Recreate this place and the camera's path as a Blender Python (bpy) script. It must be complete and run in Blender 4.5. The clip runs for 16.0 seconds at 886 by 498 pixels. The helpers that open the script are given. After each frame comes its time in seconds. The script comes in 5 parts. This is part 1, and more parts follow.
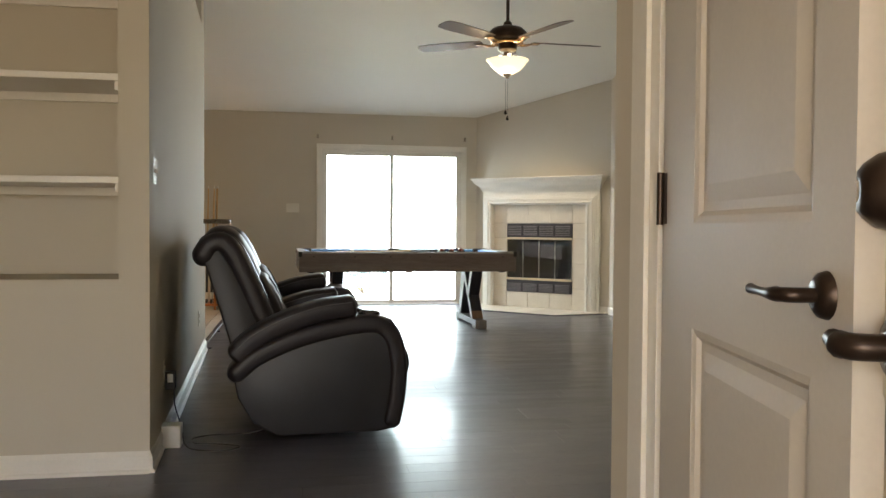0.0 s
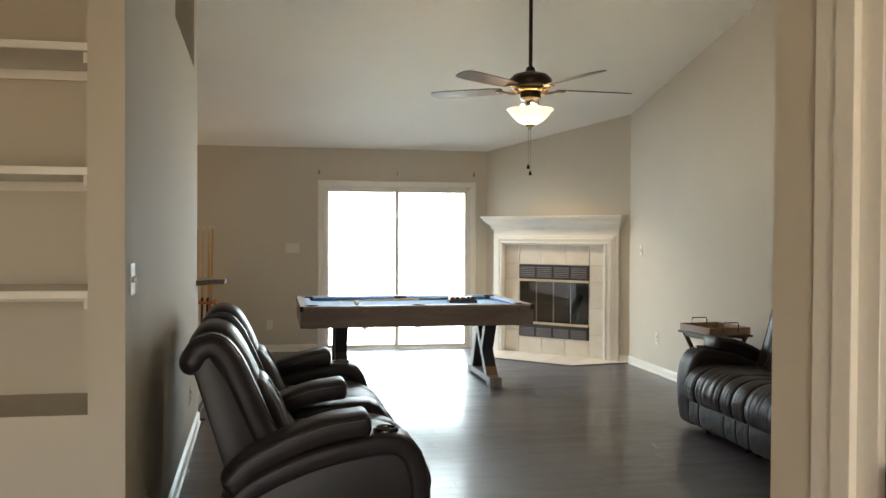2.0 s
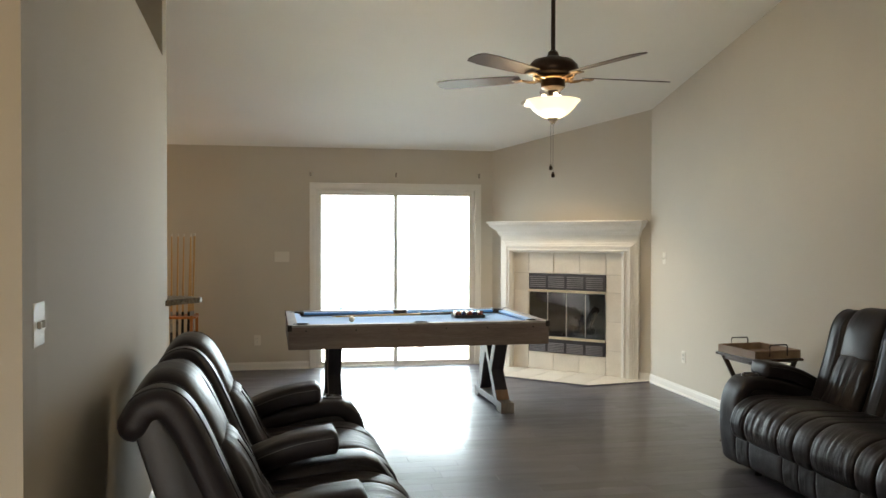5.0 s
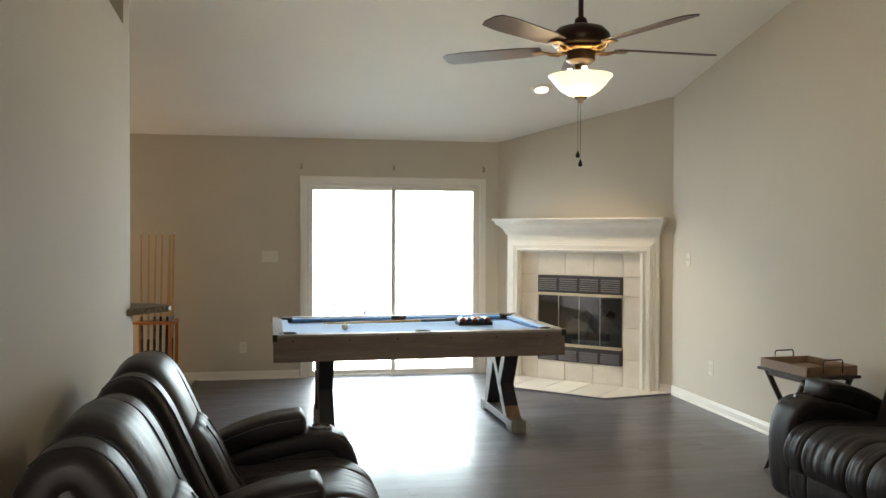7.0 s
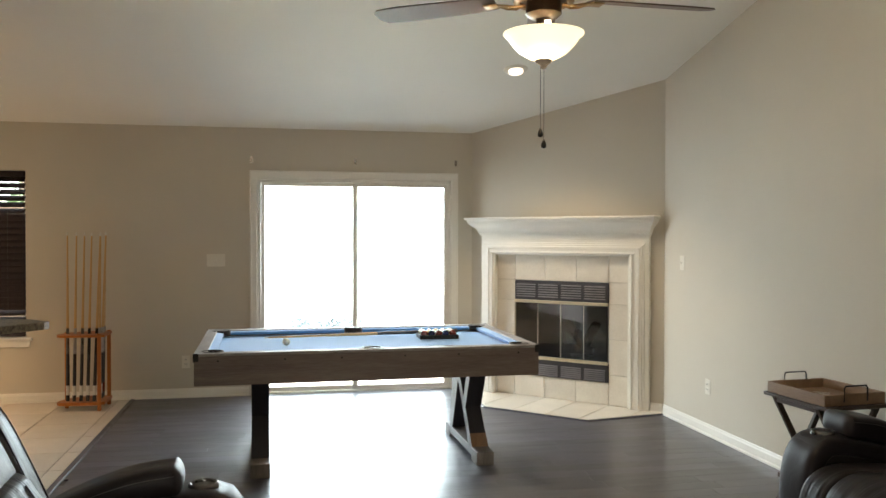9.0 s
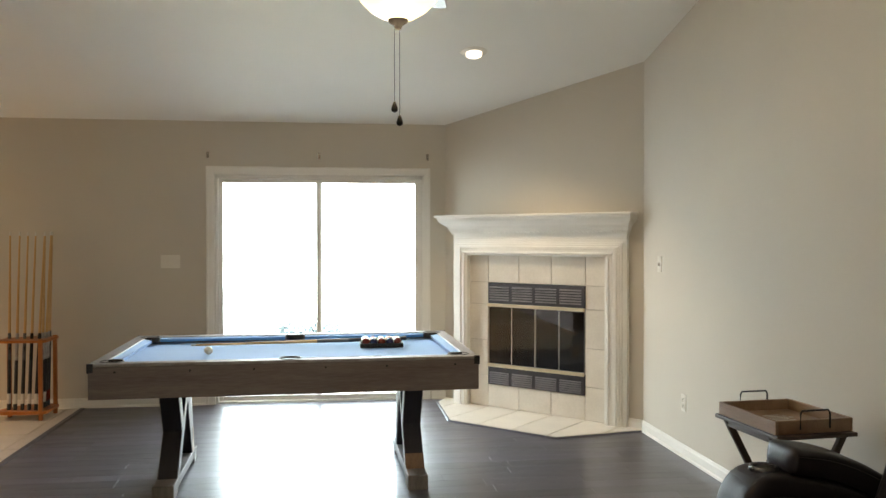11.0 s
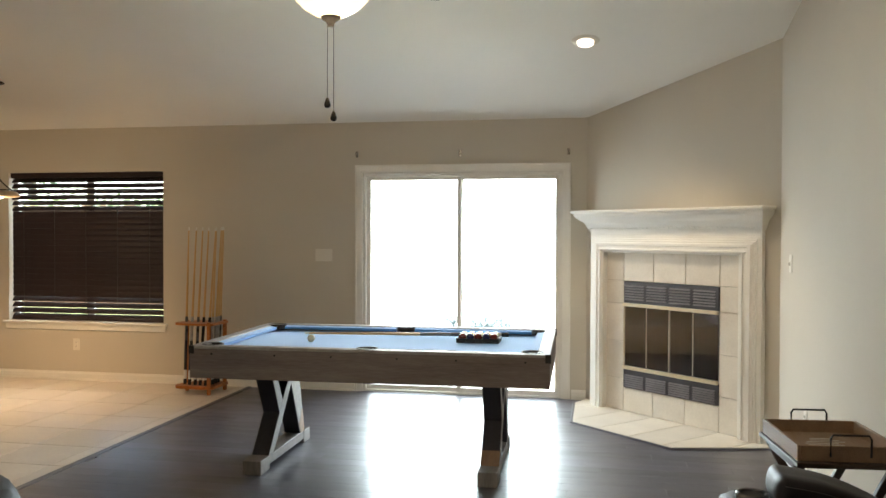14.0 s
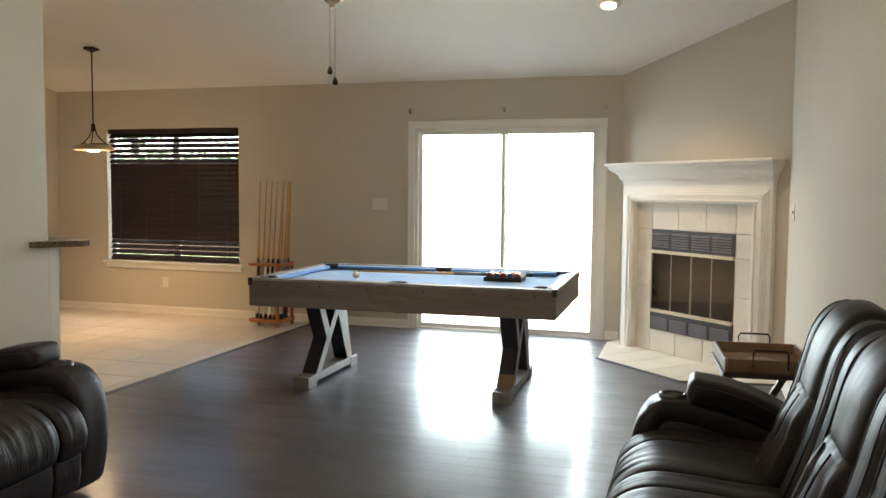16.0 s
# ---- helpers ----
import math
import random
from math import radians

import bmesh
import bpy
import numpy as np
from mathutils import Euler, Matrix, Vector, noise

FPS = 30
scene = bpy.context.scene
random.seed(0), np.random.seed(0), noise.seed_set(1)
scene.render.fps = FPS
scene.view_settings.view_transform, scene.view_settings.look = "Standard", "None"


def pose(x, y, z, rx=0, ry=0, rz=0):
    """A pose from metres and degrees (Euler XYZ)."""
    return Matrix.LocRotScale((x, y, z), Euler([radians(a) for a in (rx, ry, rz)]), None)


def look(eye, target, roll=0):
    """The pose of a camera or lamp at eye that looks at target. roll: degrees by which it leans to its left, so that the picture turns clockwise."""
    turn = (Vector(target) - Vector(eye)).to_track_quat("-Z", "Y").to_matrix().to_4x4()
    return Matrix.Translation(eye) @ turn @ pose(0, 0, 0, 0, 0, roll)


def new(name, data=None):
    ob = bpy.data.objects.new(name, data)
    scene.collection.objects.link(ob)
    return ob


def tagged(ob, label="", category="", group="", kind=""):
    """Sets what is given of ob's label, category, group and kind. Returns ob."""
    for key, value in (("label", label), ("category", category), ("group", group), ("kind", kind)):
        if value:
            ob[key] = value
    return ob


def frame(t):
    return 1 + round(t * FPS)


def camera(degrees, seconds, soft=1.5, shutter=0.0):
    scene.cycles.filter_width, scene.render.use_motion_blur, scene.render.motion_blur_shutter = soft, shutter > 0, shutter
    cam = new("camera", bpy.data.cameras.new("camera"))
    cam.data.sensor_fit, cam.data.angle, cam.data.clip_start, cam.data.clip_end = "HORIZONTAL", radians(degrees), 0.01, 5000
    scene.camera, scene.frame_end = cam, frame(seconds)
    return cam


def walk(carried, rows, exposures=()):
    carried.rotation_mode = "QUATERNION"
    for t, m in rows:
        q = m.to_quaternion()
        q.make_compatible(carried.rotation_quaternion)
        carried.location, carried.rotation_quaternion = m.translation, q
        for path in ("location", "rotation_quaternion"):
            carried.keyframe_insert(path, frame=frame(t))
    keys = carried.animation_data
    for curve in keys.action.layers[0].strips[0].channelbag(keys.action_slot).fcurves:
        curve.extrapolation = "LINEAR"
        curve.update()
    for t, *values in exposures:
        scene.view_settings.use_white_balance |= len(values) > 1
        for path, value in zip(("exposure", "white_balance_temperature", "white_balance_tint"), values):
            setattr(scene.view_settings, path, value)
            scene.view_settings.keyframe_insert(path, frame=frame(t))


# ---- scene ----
cam = camera(56.2, 16.0)
PATH = [
    (0, (1.561, -0.82, 1.033), (1.907, 1.149, 0.98), 0.4),
    (0.5, (1.545, -0.627, 1.16), (1.894, 1.342, 1.113), 0.4),
    (1, (1.549, -0.485, 1.285), (1.897, 1.484, 1.243), 0.4),
    (1.5, (1.548, -0.357, 1.379), (1.897, 1.612, 1.338), 0.4),
    (2, (1.532, -0.216, 1.427), (1.883, 1.753, 1.395), 0.3),
    (2.5, (1.508, -0.11, 1.477), (1.863, 1.858, 1.441), 0.2),
    (3, (1.504, -0.009, 1.482), (1.861, 1.958, 1.449), 0.2),
    (3.5, (1.522, 0.126, 1.476), (1.88, 2.093, 1.448), 0.1),
    (4, (1.544, 0.277, 1.499), (1.903, 2.244, 1.47), 0.1),
    (6.5, (1.671, 1.15, 1.49), (2.034, 3.117, 1.458), 0.1),
    (7, (1.677, 1.341, 1.504), (2.046, 3.307, 1.468), 0.2),
    (7.5, (1.734, 1.535, 1.491), (2.104, 3.5, 1.457), 0.2),
    (8, (1.837, 1.753, 1.494), (2.21, 3.718, 1.459), 0.1),
    (8.5, (1.977, 1.966, 1.489), (2.35, 3.931, 1.456), 0.1),
    (9, (2.108, 2.154, 1.497), (2.487, 4.117, 1.465), 0.1),
    (9.5, (2.3, 2.299, 1.504), (2.678, 4.262, 1.473), 0.0),
    (12, (3.284, 2.742, 1.462), (3.36, 4.74, 1.431), 0.1),
    (12.5, (3.457, 2.801, 1.464), (3.414, 4.8, 1.429), 0.1),
    (13, (3.653, 2.789, 1.46), (3.491, 4.782, 1.424), 0.1),
    (13.5, (3.82, 2.729, 1.454), (3.541, 4.709, 1.418), 0.1),
    (14, (4.015, 2.648, 1.467), (3.651, 4.615, 1.431), 0.2),
    (14.5, (4.213, 2.528, 1.492), (3.81, 4.487, 1.457), 0.2),
    (15, (4.352, 2.418, 1.479), (3.899, 4.366, 1.436), 0.1),
    (15.5, (4.461, 2.252, 1.427), (3.944, 4.183, 1.367), 0.3),
    (16, (4.589, 2.125, 1.415), (4.012, 4.034, 1.273), 0.5),
]
EXPOSURES = [(0, 3.29), (0.5, 3.38), (4, 3.32), (8, 3.31), (9.5, 3.37), (12.5, 3.39), (15, 3.40), (16, 3.38)]
walk(cam, [(t, look(eye, target, roll)) for t, eye, target, roll in PATH], [(t, e, 6720, 10) for t, e in EXPOSURES])

# world and daylight
world = bpy.data.worlds.new("sky")
scene.world = world
world.use_nodes = True
_wn = world.node_tree
_sky = _wn.nodes.new("ShaderNodeTexSky")
_sky.sky_type = "NISHITA"
_sky.sun_disc = False
_sky.sun_elevation, _sky.sun_rotation = radians(56), radians(106)
_wn.links.new(_sky.outputs[0], _wn.nodes["Background"].inputs[0])
_wn.nodes["Background"].inputs[1].default_value = 0.15


def lamp(name, kind, energy, colour, m, angle=0.0, size=0.0, size_y=0.0, spot=0.0, blend=0.5, soft=0.0):
    data = bpy.data.lights.new(name, kind)
    data.energy, data.color = energy, colour
    if kind == "SUN":
        data.angle = angle
    elif kind == "AREA":
        data.shape, data.size, data.size_y = "RECTANGLE", size, size_y
    else:
        data.shadow_soft_size = soft
        if kind == "SPOT":
            data.spot_size, data.spot_blend = spot, blend
    ob = new(name, data)
    ob.matrix_world = m
    return ob


lamp("sun", "SUN", 5.0, (1, 0.95, 0.86), look((25, 6, 32), (4, 12, 0)), angle=radians(0.5))
lamp("entry_sky", "AREA", 6.0, (1.0, 0.74, 0.48), look((0.45, -3.04, 1.3), (1.2, 4, 1.3)), size=1.4, size_y=2.0)
lamp("fan_lamp", "POINT", 2.2, (1.0, 0.78, 0.52), pose(3.13, 5.34, 2.11), soft=0.16)
lamp("fan_bulb", "POINT", 5.5, (1.0, 0.80, 0.55), pose(3.13, 5.34, 2.345), soft=0.04)
lamp("can_lamp", "SPOT", 7.5, (1.0, 0.82, 0.6), pose(3.93, 8.55, 2.76), spot=radians(110), blend=0.6, soft=0.05)
lamp("pendant_lamp", "SPOT", 12, (1.0, 0.67, 0.38), pose(-1.03, 8.92, 1.74), spot=radians(130), blend=0.9, soft=0.05)
lamp("pendant_glow", "POINT", 1.4, (1.0, 0.74, 0.48), pose(-1.03, 8.92, 1.62), soft=0.14)

# ---- materials ----


def mat(name, a, b, rough=(0.4, 0.6), scale=3.0, fine=60.0, bump=0.1, depth=0.002, metal=0.0, stretch=(1, 1, 1), coat=0.0, vary=0.0, coords="Object", island=0.0, sheen=0.0, spec=0.5, coat_rough=0.03, wrinkle=0.0, fold=(0.55, 1.6, 0.8)):
    m = bpy.data.materials.new(name)
    m.use_nodes = True
    t = m.node_tree
    p = t.nodes["Principled BSDF"]
    co = t.nodes.new("ShaderNodeTexCoord")
    mp = t.nodes.new("ShaderNodeMapping")
    mp.inputs["Scale"].default_value = stretch
    t.links.new(co.outputs[coords], mp.inputs[0])
    if vary:
        oi = t.nodes.new("ShaderNodeObjectInfo")
        t.links.new(oi.outputs["Random"], mp.inputs["Location"])
        mul = t.nodes.new("ShaderNodeVectorMath")
        mul.operation = "SCALE"
        mul.inputs["Scale"].default_value = 37.0
        t.links.new(oi.outputs["Random"], mul.inputs[0])
        t.links.new(mul.outputs[0], mp.inputs["Location"])
    n1 = t.nodes.new("ShaderNodeTexNoise")
    n1.inputs["Scale"].default_value, n1.inputs["Detail"].default_value = scale, 5
    n2 = t.nodes.new("ShaderNodeTexNoise")
    n2.inputs["Scale"].default_value, n2.inputs["Detail"].default_value = fine, 4
    t.links.new(mp.outputs[0], n1.inputs[0])
    t.links.new(mp.outputs[0], n2.inputs[0])
    mixf = t.nodes.new("ShaderNodeMath")
    mixf.operation = "MULTIPLY_ADD"
    mixf.inputs[1].default_value = 0.35
    t.links.new(n2.outputs[0], mixf.inputs[0])
    sub = t.nodes.new("ShaderNodeMath")
    sub.operation = "MULTIPLY"
    sub.inputs[1].default_value = 0.65
    t.links.new(n1.outputs[0], sub.inputs[0])
    t.links.new(sub.outputs[0], mixf.inputs[2])
    ramp = t.nodes.new("ShaderNodeValToRGB")
    ramp.color_ramp.elements[0].position, ramp.color_ramp.elements[1].position = 0.32, 0.68
    ramp.color_ramp.elements[0].color, ramp.color_ramp.elements[1].color = (*a, 1), (*b, 1)
    t.links.new(mixf.outputs[0], ramp.inputs[0])
    out = ramp.outputs[0]
    if vary or island:
        hsv = t.nodes.new("ShaderNodeHueSaturation")
        mr = t.nodes.new("ShaderNodeMapRange")
        k = vary or island
        mr.inputs["To Min"].default_value, mr.inputs["To Max"].default_value = 1 - k, 1 + k
        if vary:
            t.links.new(oi.outputs["Random"], mr.inputs["Value"])
        else:
            ge = t.nodes.new("ShaderNodeNewGeometry")
            t.links.new(ge.outputs["Random Per Island"], mr.inputs["Value"])
        t.links.new(mr.outputs[0], hsv.inputs["Value"])
        t.links.new(out, hsv.inputs["Color"])
        out = hsv.outputs[0]
    t.links.new(out, p.inputs["Base Color"])
    rr = t.nodes.new("ShaderNodeMapRange")
    rr.inputs["To Min"].default_value, rr.inputs["To Max"].default_value = rough
    t.links.new(n1.outputs[0], rr.inputs["Value"])
    t.links.new(rr.outputs[0], p.inputs["Roughness"])
    if bump:
        bu = t.nodes.new("ShaderNodeBump")
        bu.inputs["Strength"].default_value, bu.inputs["Distance"].default_value = bump, depth
        t.links.new(n2.outputs[0], bu.inputs["Height"])
        t.links.new(bu.outputs[0], p.inputs["Normal"])
        if wrinkle:
            n3 = t.nodes.new("ShaderNodeTexNoise")
            n3.inputs["Scale"].default_value, n3.inputs["Detail"].default_value, n3.inputs["Distortion"].default_value = 9.0, 3, 1.2
            m3 = t.nodes.new("ShaderNodeMapping")
            m3.inputs["Scale"].default_value = fold
            t.links.new(co.outputs[coords], m3.inputs[0])
            t.links.new(m3.outputs[0], n3.inputs[0])
            s3 = t.nodes.new("ShaderNodeMath")
            s3.operation = "SUBTRACT"
            s3.inputs[1].default_value = 0.5
            a3 = t.nodes.new("ShaderNodeMath")
            a3.operation = "ABSOLUTE"
            k3 = t.nodes.new("ShaderNodeMapRange")
            k3.inputs["From Max"].default_value = 0.16
            b3 = t.nodes.new("ShaderNodeBump")
            b3.inputs["Strength"].default_value, b3.inputs["Distance"].default_value = 0.5, wrinkle
            t.links.new(n3.outputs[0], s3.inputs[0])
            t.links.new(s3.outputs[0], a3.inputs[0])
            t.links.new(a3.outputs[0], k3.inputs["Value"])
            t.links.new(k3.outputs[0], b3.inputs["Height"])
            t.links.new(bu.outputs[0], b3.inputs["Normal"])
            t.links.new(b3.outputs[0], p.inputs["Normal"])
    p.inputs["Metallic"].default_value = metal
    p.inputs["Coat Weight"].default_value = coat
    p.inputs["Coat Roughness"].default_value = coat_rough
    p.inputs["Sheen Weight"].default_value = sheen
    p.inputs["Specular IOR Level"].default_value = spec
    return m


def glow(name, colour, strength, body=(0.8, 0.75, 0.65)):
    m = bpy.data.materials.new(name)
    m.use_nodes = True
    p = m.node_tree.nodes["Principled BSDF"]
    p.inputs["Base Color"].default_value = (*body, 1)
    p.inputs["Roughness"].default_value = 0.3
    p.inputs["Emission Color"].default_value = (*colour, 1)
    p.inputs["Emission Strength"].default_value = strength
    return m


def glassy(name, colour=(0.95, 0.97, 0.96), rough=0.0, ior=1.45):
    m = bpy.data.materials.new(name)
    m.use_nodes = True
    t = m.node_tree
    t.nodes.remove(t.nodes["Principled BSDF"])
    g, tr, mix, fr = (t.nodes.new(k) for k in ("ShaderNodeBsdfGlossy", "ShaderNodeBsdfTransparent", "ShaderNodeMixShader", "ShaderNodeFresnel"))
    g.inputs["Roughness"].default_value = rough
    tr.inputs[0].default_value = (*colour, 1)
    fr.inputs[0].default_value = ior
    t.links.new(fr.outputs[0], mix.inputs[0])
    t.links.new(tr.outputs[0], mix.inputs[1])
    t.links.new(g.outputs[0], mix.inputs[2])
    t.links.new(mix.outputs[0], t.nodes["Material Output"].inputs[0])
    return m


M = {
    "wall": mat("wall_paint", (0.55, 0.500, 0.415), (0.58, 0.53, 0.44), (0.72, 0.85), 1.5, 260, 0.25, 0.0008, spec=0.12),
    "ceiling": mat("ceiling_paint", (0.83, 0.81, 0.75), (0.87, 0.85, 0.79), (0.75, 0.9), 1.2, 180, 0.3, 0.001),
    "trim": mat("trim_paint", (0.72, 0.69, 0.62), (0.80, 0.77, 0.70), (0.3, 0.42), 3, 90, 0.08, 0.0006),
    "door": mat("door_paint", (0.56, 0.51, 0.44), (0.62, 0.57, 0.49), (0.5, 0.62), 3, 120, 0.1, 0.0006),
    "plank": mat("dark_plank", (0.040, 0.039, 0.053), (0.079, 0.075, 0.096), (0.26, 0.62), 2.6, 26, 0.16, 0.0006, stretch=(1.3, 4.5, 1), vary=0.30, spec=1.0, coat=0.35, coat_rough=0.17),
    "underfloor": mat("underfloor", (0.022, 0.018, 0.017), (0.034, 0.027, 0.026), (0.4, 0.55)),
    "tile": mat("floor_tile", (0.52, 0.46, 0.38), (0.64, 0.58, 0.49), (0.24, 0.40), 3.5, 45, 0.10, 0.0006, vary=0.06),
    "grout": mat("grout", (0.14, 0.11, 0.085), (0.20, 0.165, 0.13), (0.8, 0.95), 8, 200, 0.3, 0.001),
    "pale_grout": mat("pale_grout", (0.48, 0.42, 0.34), (0.56, 0.50, 0.42), (0.8, 0.95), 8, 200, 0.3, 0.001),
    "hearth_tile": mat("hearth_tile", (0.62, 0.56, 0.47), (0.74, 0.68, 0.58), (0.25, 0.4), 4.5, 60, 0.12, 0.0006, vary=0.05),
    "leather": mat("black_leather", (0.0165, 0.0142, 0.0165), (0.029, 0.0252, 0.0292), (0.35, 0.46), 5, 190, 0.35, 0.001, spec=0.26, wrinkle=0.0008, fold=(1.1, 1.1, 1.1)),
    "gathered": mat("gathered_leather", (0.0165, 0.0142, 0.0165), (0.029, 0.0252, 0.0292), (0.36, 0.48), 5, 190, 0.35, 0.001, spec=0.28, wrinkle=0.0014, fold=(0.22, 2.6, 0.3)),
    "stitch": mat("grey_thread", (0.07, 0.065, 0.065), (0.10, 0.095, 0.095), (0.6, 0.7), 5, 240, 0.0),
    "vinyl": mat("grey_vinyl", (0.017, 0.017, 0.020), (0.028, 0.028, 0.032), (0.42, 0.55), 5, 240, 0.3, 0.0008),
    "black": mat("black_metal", (0.012, 0.011, 0.010), (0.02, 0.018, 0.017), (0.35, 0.5), 8, 200, 0.05, metal=0.4),
    "bronze": mat("dark_bronze", (0.035, 0.024, 0.018), (0.06, 0.04, 0.03), (0.28, 0.42), 8, 120, 0.05, metal=0.7),
    "chrome": mat("chrome", (0.45, 0.43, 0.4), (0.55, 0.53, 0.5), (0.15, 0.25), 8, 90, 0.0, metal=1.0),
    "gunmetal": mat("gunmetal", (0.10, 0.098, 0.10), (0.15, 0.145, 0.145), (0.22, 0.34), 8, 90, 0.0, metal=1.0),
    "brass": mat("pale_brass", (0.72, 0.62, 0.42), (0.85, 0.75, 0.55), (0.28, 0.42), 6, 120, 0.05, metal=0.85),
    "felt": mat("blue_felt", (0.085, 0.27, 0.56), (0.11, 0.32, 0.64), (0.8, 0.95), 2, 700, 0.3, 0.0006, sheen=0.4),
    "table_wood": mat("weathered_wood", (0.080, 0.056, 0.048), (0.19, 0.148, 0.128), (0.45, 0.62), 1.6, 22, 0.35, 0.0012, stretch=(0.7, 9, 9)),
    "table_leg": mat("dark_leg", (0.020, 0.020, 0.026), (0.035, 0.033, 0.040), (0.4, 0.55), 2.5, 30, 0.2, 0.0008, stretch=(6, 1, 1)),
    "table_edge": mat("grey_limed_wood", (0.19, 0.175, 0.16), (0.36, 0.335, 0.31), (0.45, 0.6), 2.5, 30, 0.2, 0.001, stretch=(6, 1, 1)),
    "limed_leg": mat("grey_limed_leg", (0.12, 0.108, 0.098), (0.24, 0.218, 0.198), (0.5, 0.65), 2.5, 30, 0.2, 0.001, stretch=(6, 1, 1)),
    "orange_wood": mat("orange_pine", (0.34, 0.100, 0.022), (0.50, 0.170, 0.040), (0.3, 0.45), 2.5, 30, 0.15, 0.0006, stretch=(5, 5, 0.7)),
    "cue_wood": mat("maple", (0.50, 0.30, 0.12), (0.62, 0.40, 0.18), (0.25, 0.35), 3, 30, 0.05, 0.0004, stretch=(5, 5, 0.5)),
    "tray_wood": mat("tray_oak", (0.20, 0.125, 0.075), (0.34, 0.225, 0.14), (0.45, 0.6), 2.5, 28, 0.25, 0.0008, stretch=(7, 0.8, 5)),
    "bare_wood": mat("bare_wood", (0.20, 0.12, 0.07), (0.30, 0.19, 0.115), (0.5, 0.65), 2.5, 28, 0.25, 0.0008, stretch=(7, 2, 1)),
    "brown_wood": mat("brown_wood", (0.035, 0.020, 0.013), (0.07, 0.04, 0.026), (0.35, 0.5), 2.5, 26, 0.2, 0.0008, stretch=(5, 1, 5)),
    "blind": mat("dark_slat", (0.018, 0.011, 0.011), (0.036, 0.023, 0.022), (0.45, 0.6), 2.5, 30, 0.2, 0.0006, stretch=(0.8, 6, 6), spec=0.25),
    "granite": mat("speckled_granite", (0.05, 0.042, 0.032), (0.32, 0.27, 0.20), (0.4, 0.55), 55, 160, 0.02, 0.0004, spec=0.25),
    "plastic": mat("cream_plastic", (0.66, 0.62, 0.53), (0.72, 0.68, 0.59), (0.45, 0.55), 4, 60, 0.0, spec=0.25),
    # grille plate darker, louvres lighter: shade between the slats put into the colours
    "firebox": mat("shaded_grille_metal", (0.032, 0.029, 0.034), (0.06, 0.055, 0.06), (0.4, 0.6), 5, 60, 0.2, 0.001),
    "louvre": mat("lit_louvre_metal", (0.13, 0.12, 0.125), (0.22, 0.20, 0.205), (0.4, 0.6), 5, 60, 0.2, 0.001),
    "fire_dark": mat("sooty_lining", (0.42, 0.42, 0.43), (0.58, 0.58, 0.58), (0.8, 0.95), 4, 40, 0.4, 0.003),
    "log": mat("ceramic_log", (0.02, 0.018, 0.016), (0.05, 0.042, 0.036), (0.8, 0.95), 5, 40, 0.6, 0.004, stretch=(1, 4, 4)),
    "ball_white": mat("ivory_ball", (0.72, 0.66, 0.5), (0.76, 0.70, 0.55), (0.06, 0.12), 4, 60, 0.0, coat=0.5),
    "ball_red": mat("red_ball", (0.13, 0.022, 0.016), (0.17, 0.03, 0.02), (0.06, 0.12), 4, 60, 0.0, coat=0.5),
    "ball_orange": mat("orange_ball", (0.55, 0.14, 0.02), (0.60, 0.17, 0.02), (0.06, 0.12), 4, 60, 0.0, coat=0.5),
    "ball_dark": mat("dark_ball", (0.02, 0.02, 0.06), (0.03, 0.03, 0.08), (0.06, 0.12), 4, 60, 0.0, coat=0.5),
    "aluminium": mat("door_frame_metal", (0.70, 0.67, 0.60), (0.78, 0.75, 0.68), (0.4, 0.55), 6, 90, 0.05),
    "concrete": mat("patio_concrete", (0.50, 0.49, 0.45), (0.62, 0.61, 0.56), (0.8, 0.95), 2, 40, 0.3, 0.003),
    "grass": mat("grass", (0.10, 0.12, 0.05), (0.17, 0.19, 0.085), (0.9, 1.0), 1.2, 30, 0.8, 0.02),
    "leaf": mat("leaf", (0.12, 0.16, 0.08), (0.20, 0.25, 0.13), (0.5, 0.7), 2, 20, 0.0, island=0.35),
    "blue_leaf": mat("blue_green_leaf", (0.06, 0.09, 0.10), (0.11, 0.15, 0.17), (0.5, 0.7), 2, 20, 0.0, island=0.35),
    "bark": mat("bark", (0.08, 0.06, 0.045), (0.16, 0.12, 0.09), (0.85, 0.95), 5, 30, 0.8, 0.01),
    "fence": mat("fence_wood", (0.09, 0.05, 0.032), (0.16, 0.095, 0.06), (0.8, 0.95), 2, 20, 0.4, 0.002, stretch=(4, 4, 0.7), vary=0.15),
    "bowl": glow("lit_frosted_glass", (1.0, 0.84, 0.50), 0.15, (0.30, 0.24, 0.13)),
    "pendant_glass": mat("amber_glass", (0.55, 0.38, 0.22), (0.66, 0.48, 0.30), (0.25, 0.35), 6, 40, 0.0),
    "lit_lens": glow("lit_lens", (1.0, 0.86, 0.66), 0.25),
    "bulb": glow("lit_bulb", (1.0, 0.84, 0.6), 0.6),
    "dull_black": mat("dull_black_metal", (0.006, 0.005, 0.005), (0.010, 0.009, 0.008), (0.6, 0.7), 6, 60, 0.0, spec=0.1),
    "antique_brass": mat("antique_brass", (0.22, 0.14, 0.07), (0.34, 0.22, 0.11), (0.35, 0.5), 6, 120, 0.05, metal=0.85),
    "linen": mat("linen_wrap", (0.28, 0.27, 0.26), (0.42, 0.41, 0.40), (0.8, 0.9), 40, 200, 0.2, 0.0006),
    "cable": mat("black_cable", (0.012, 0.012, 0.012), (0.02, 0.02, 0.02), (0.4, 0.5), 6, 60, 0.0),
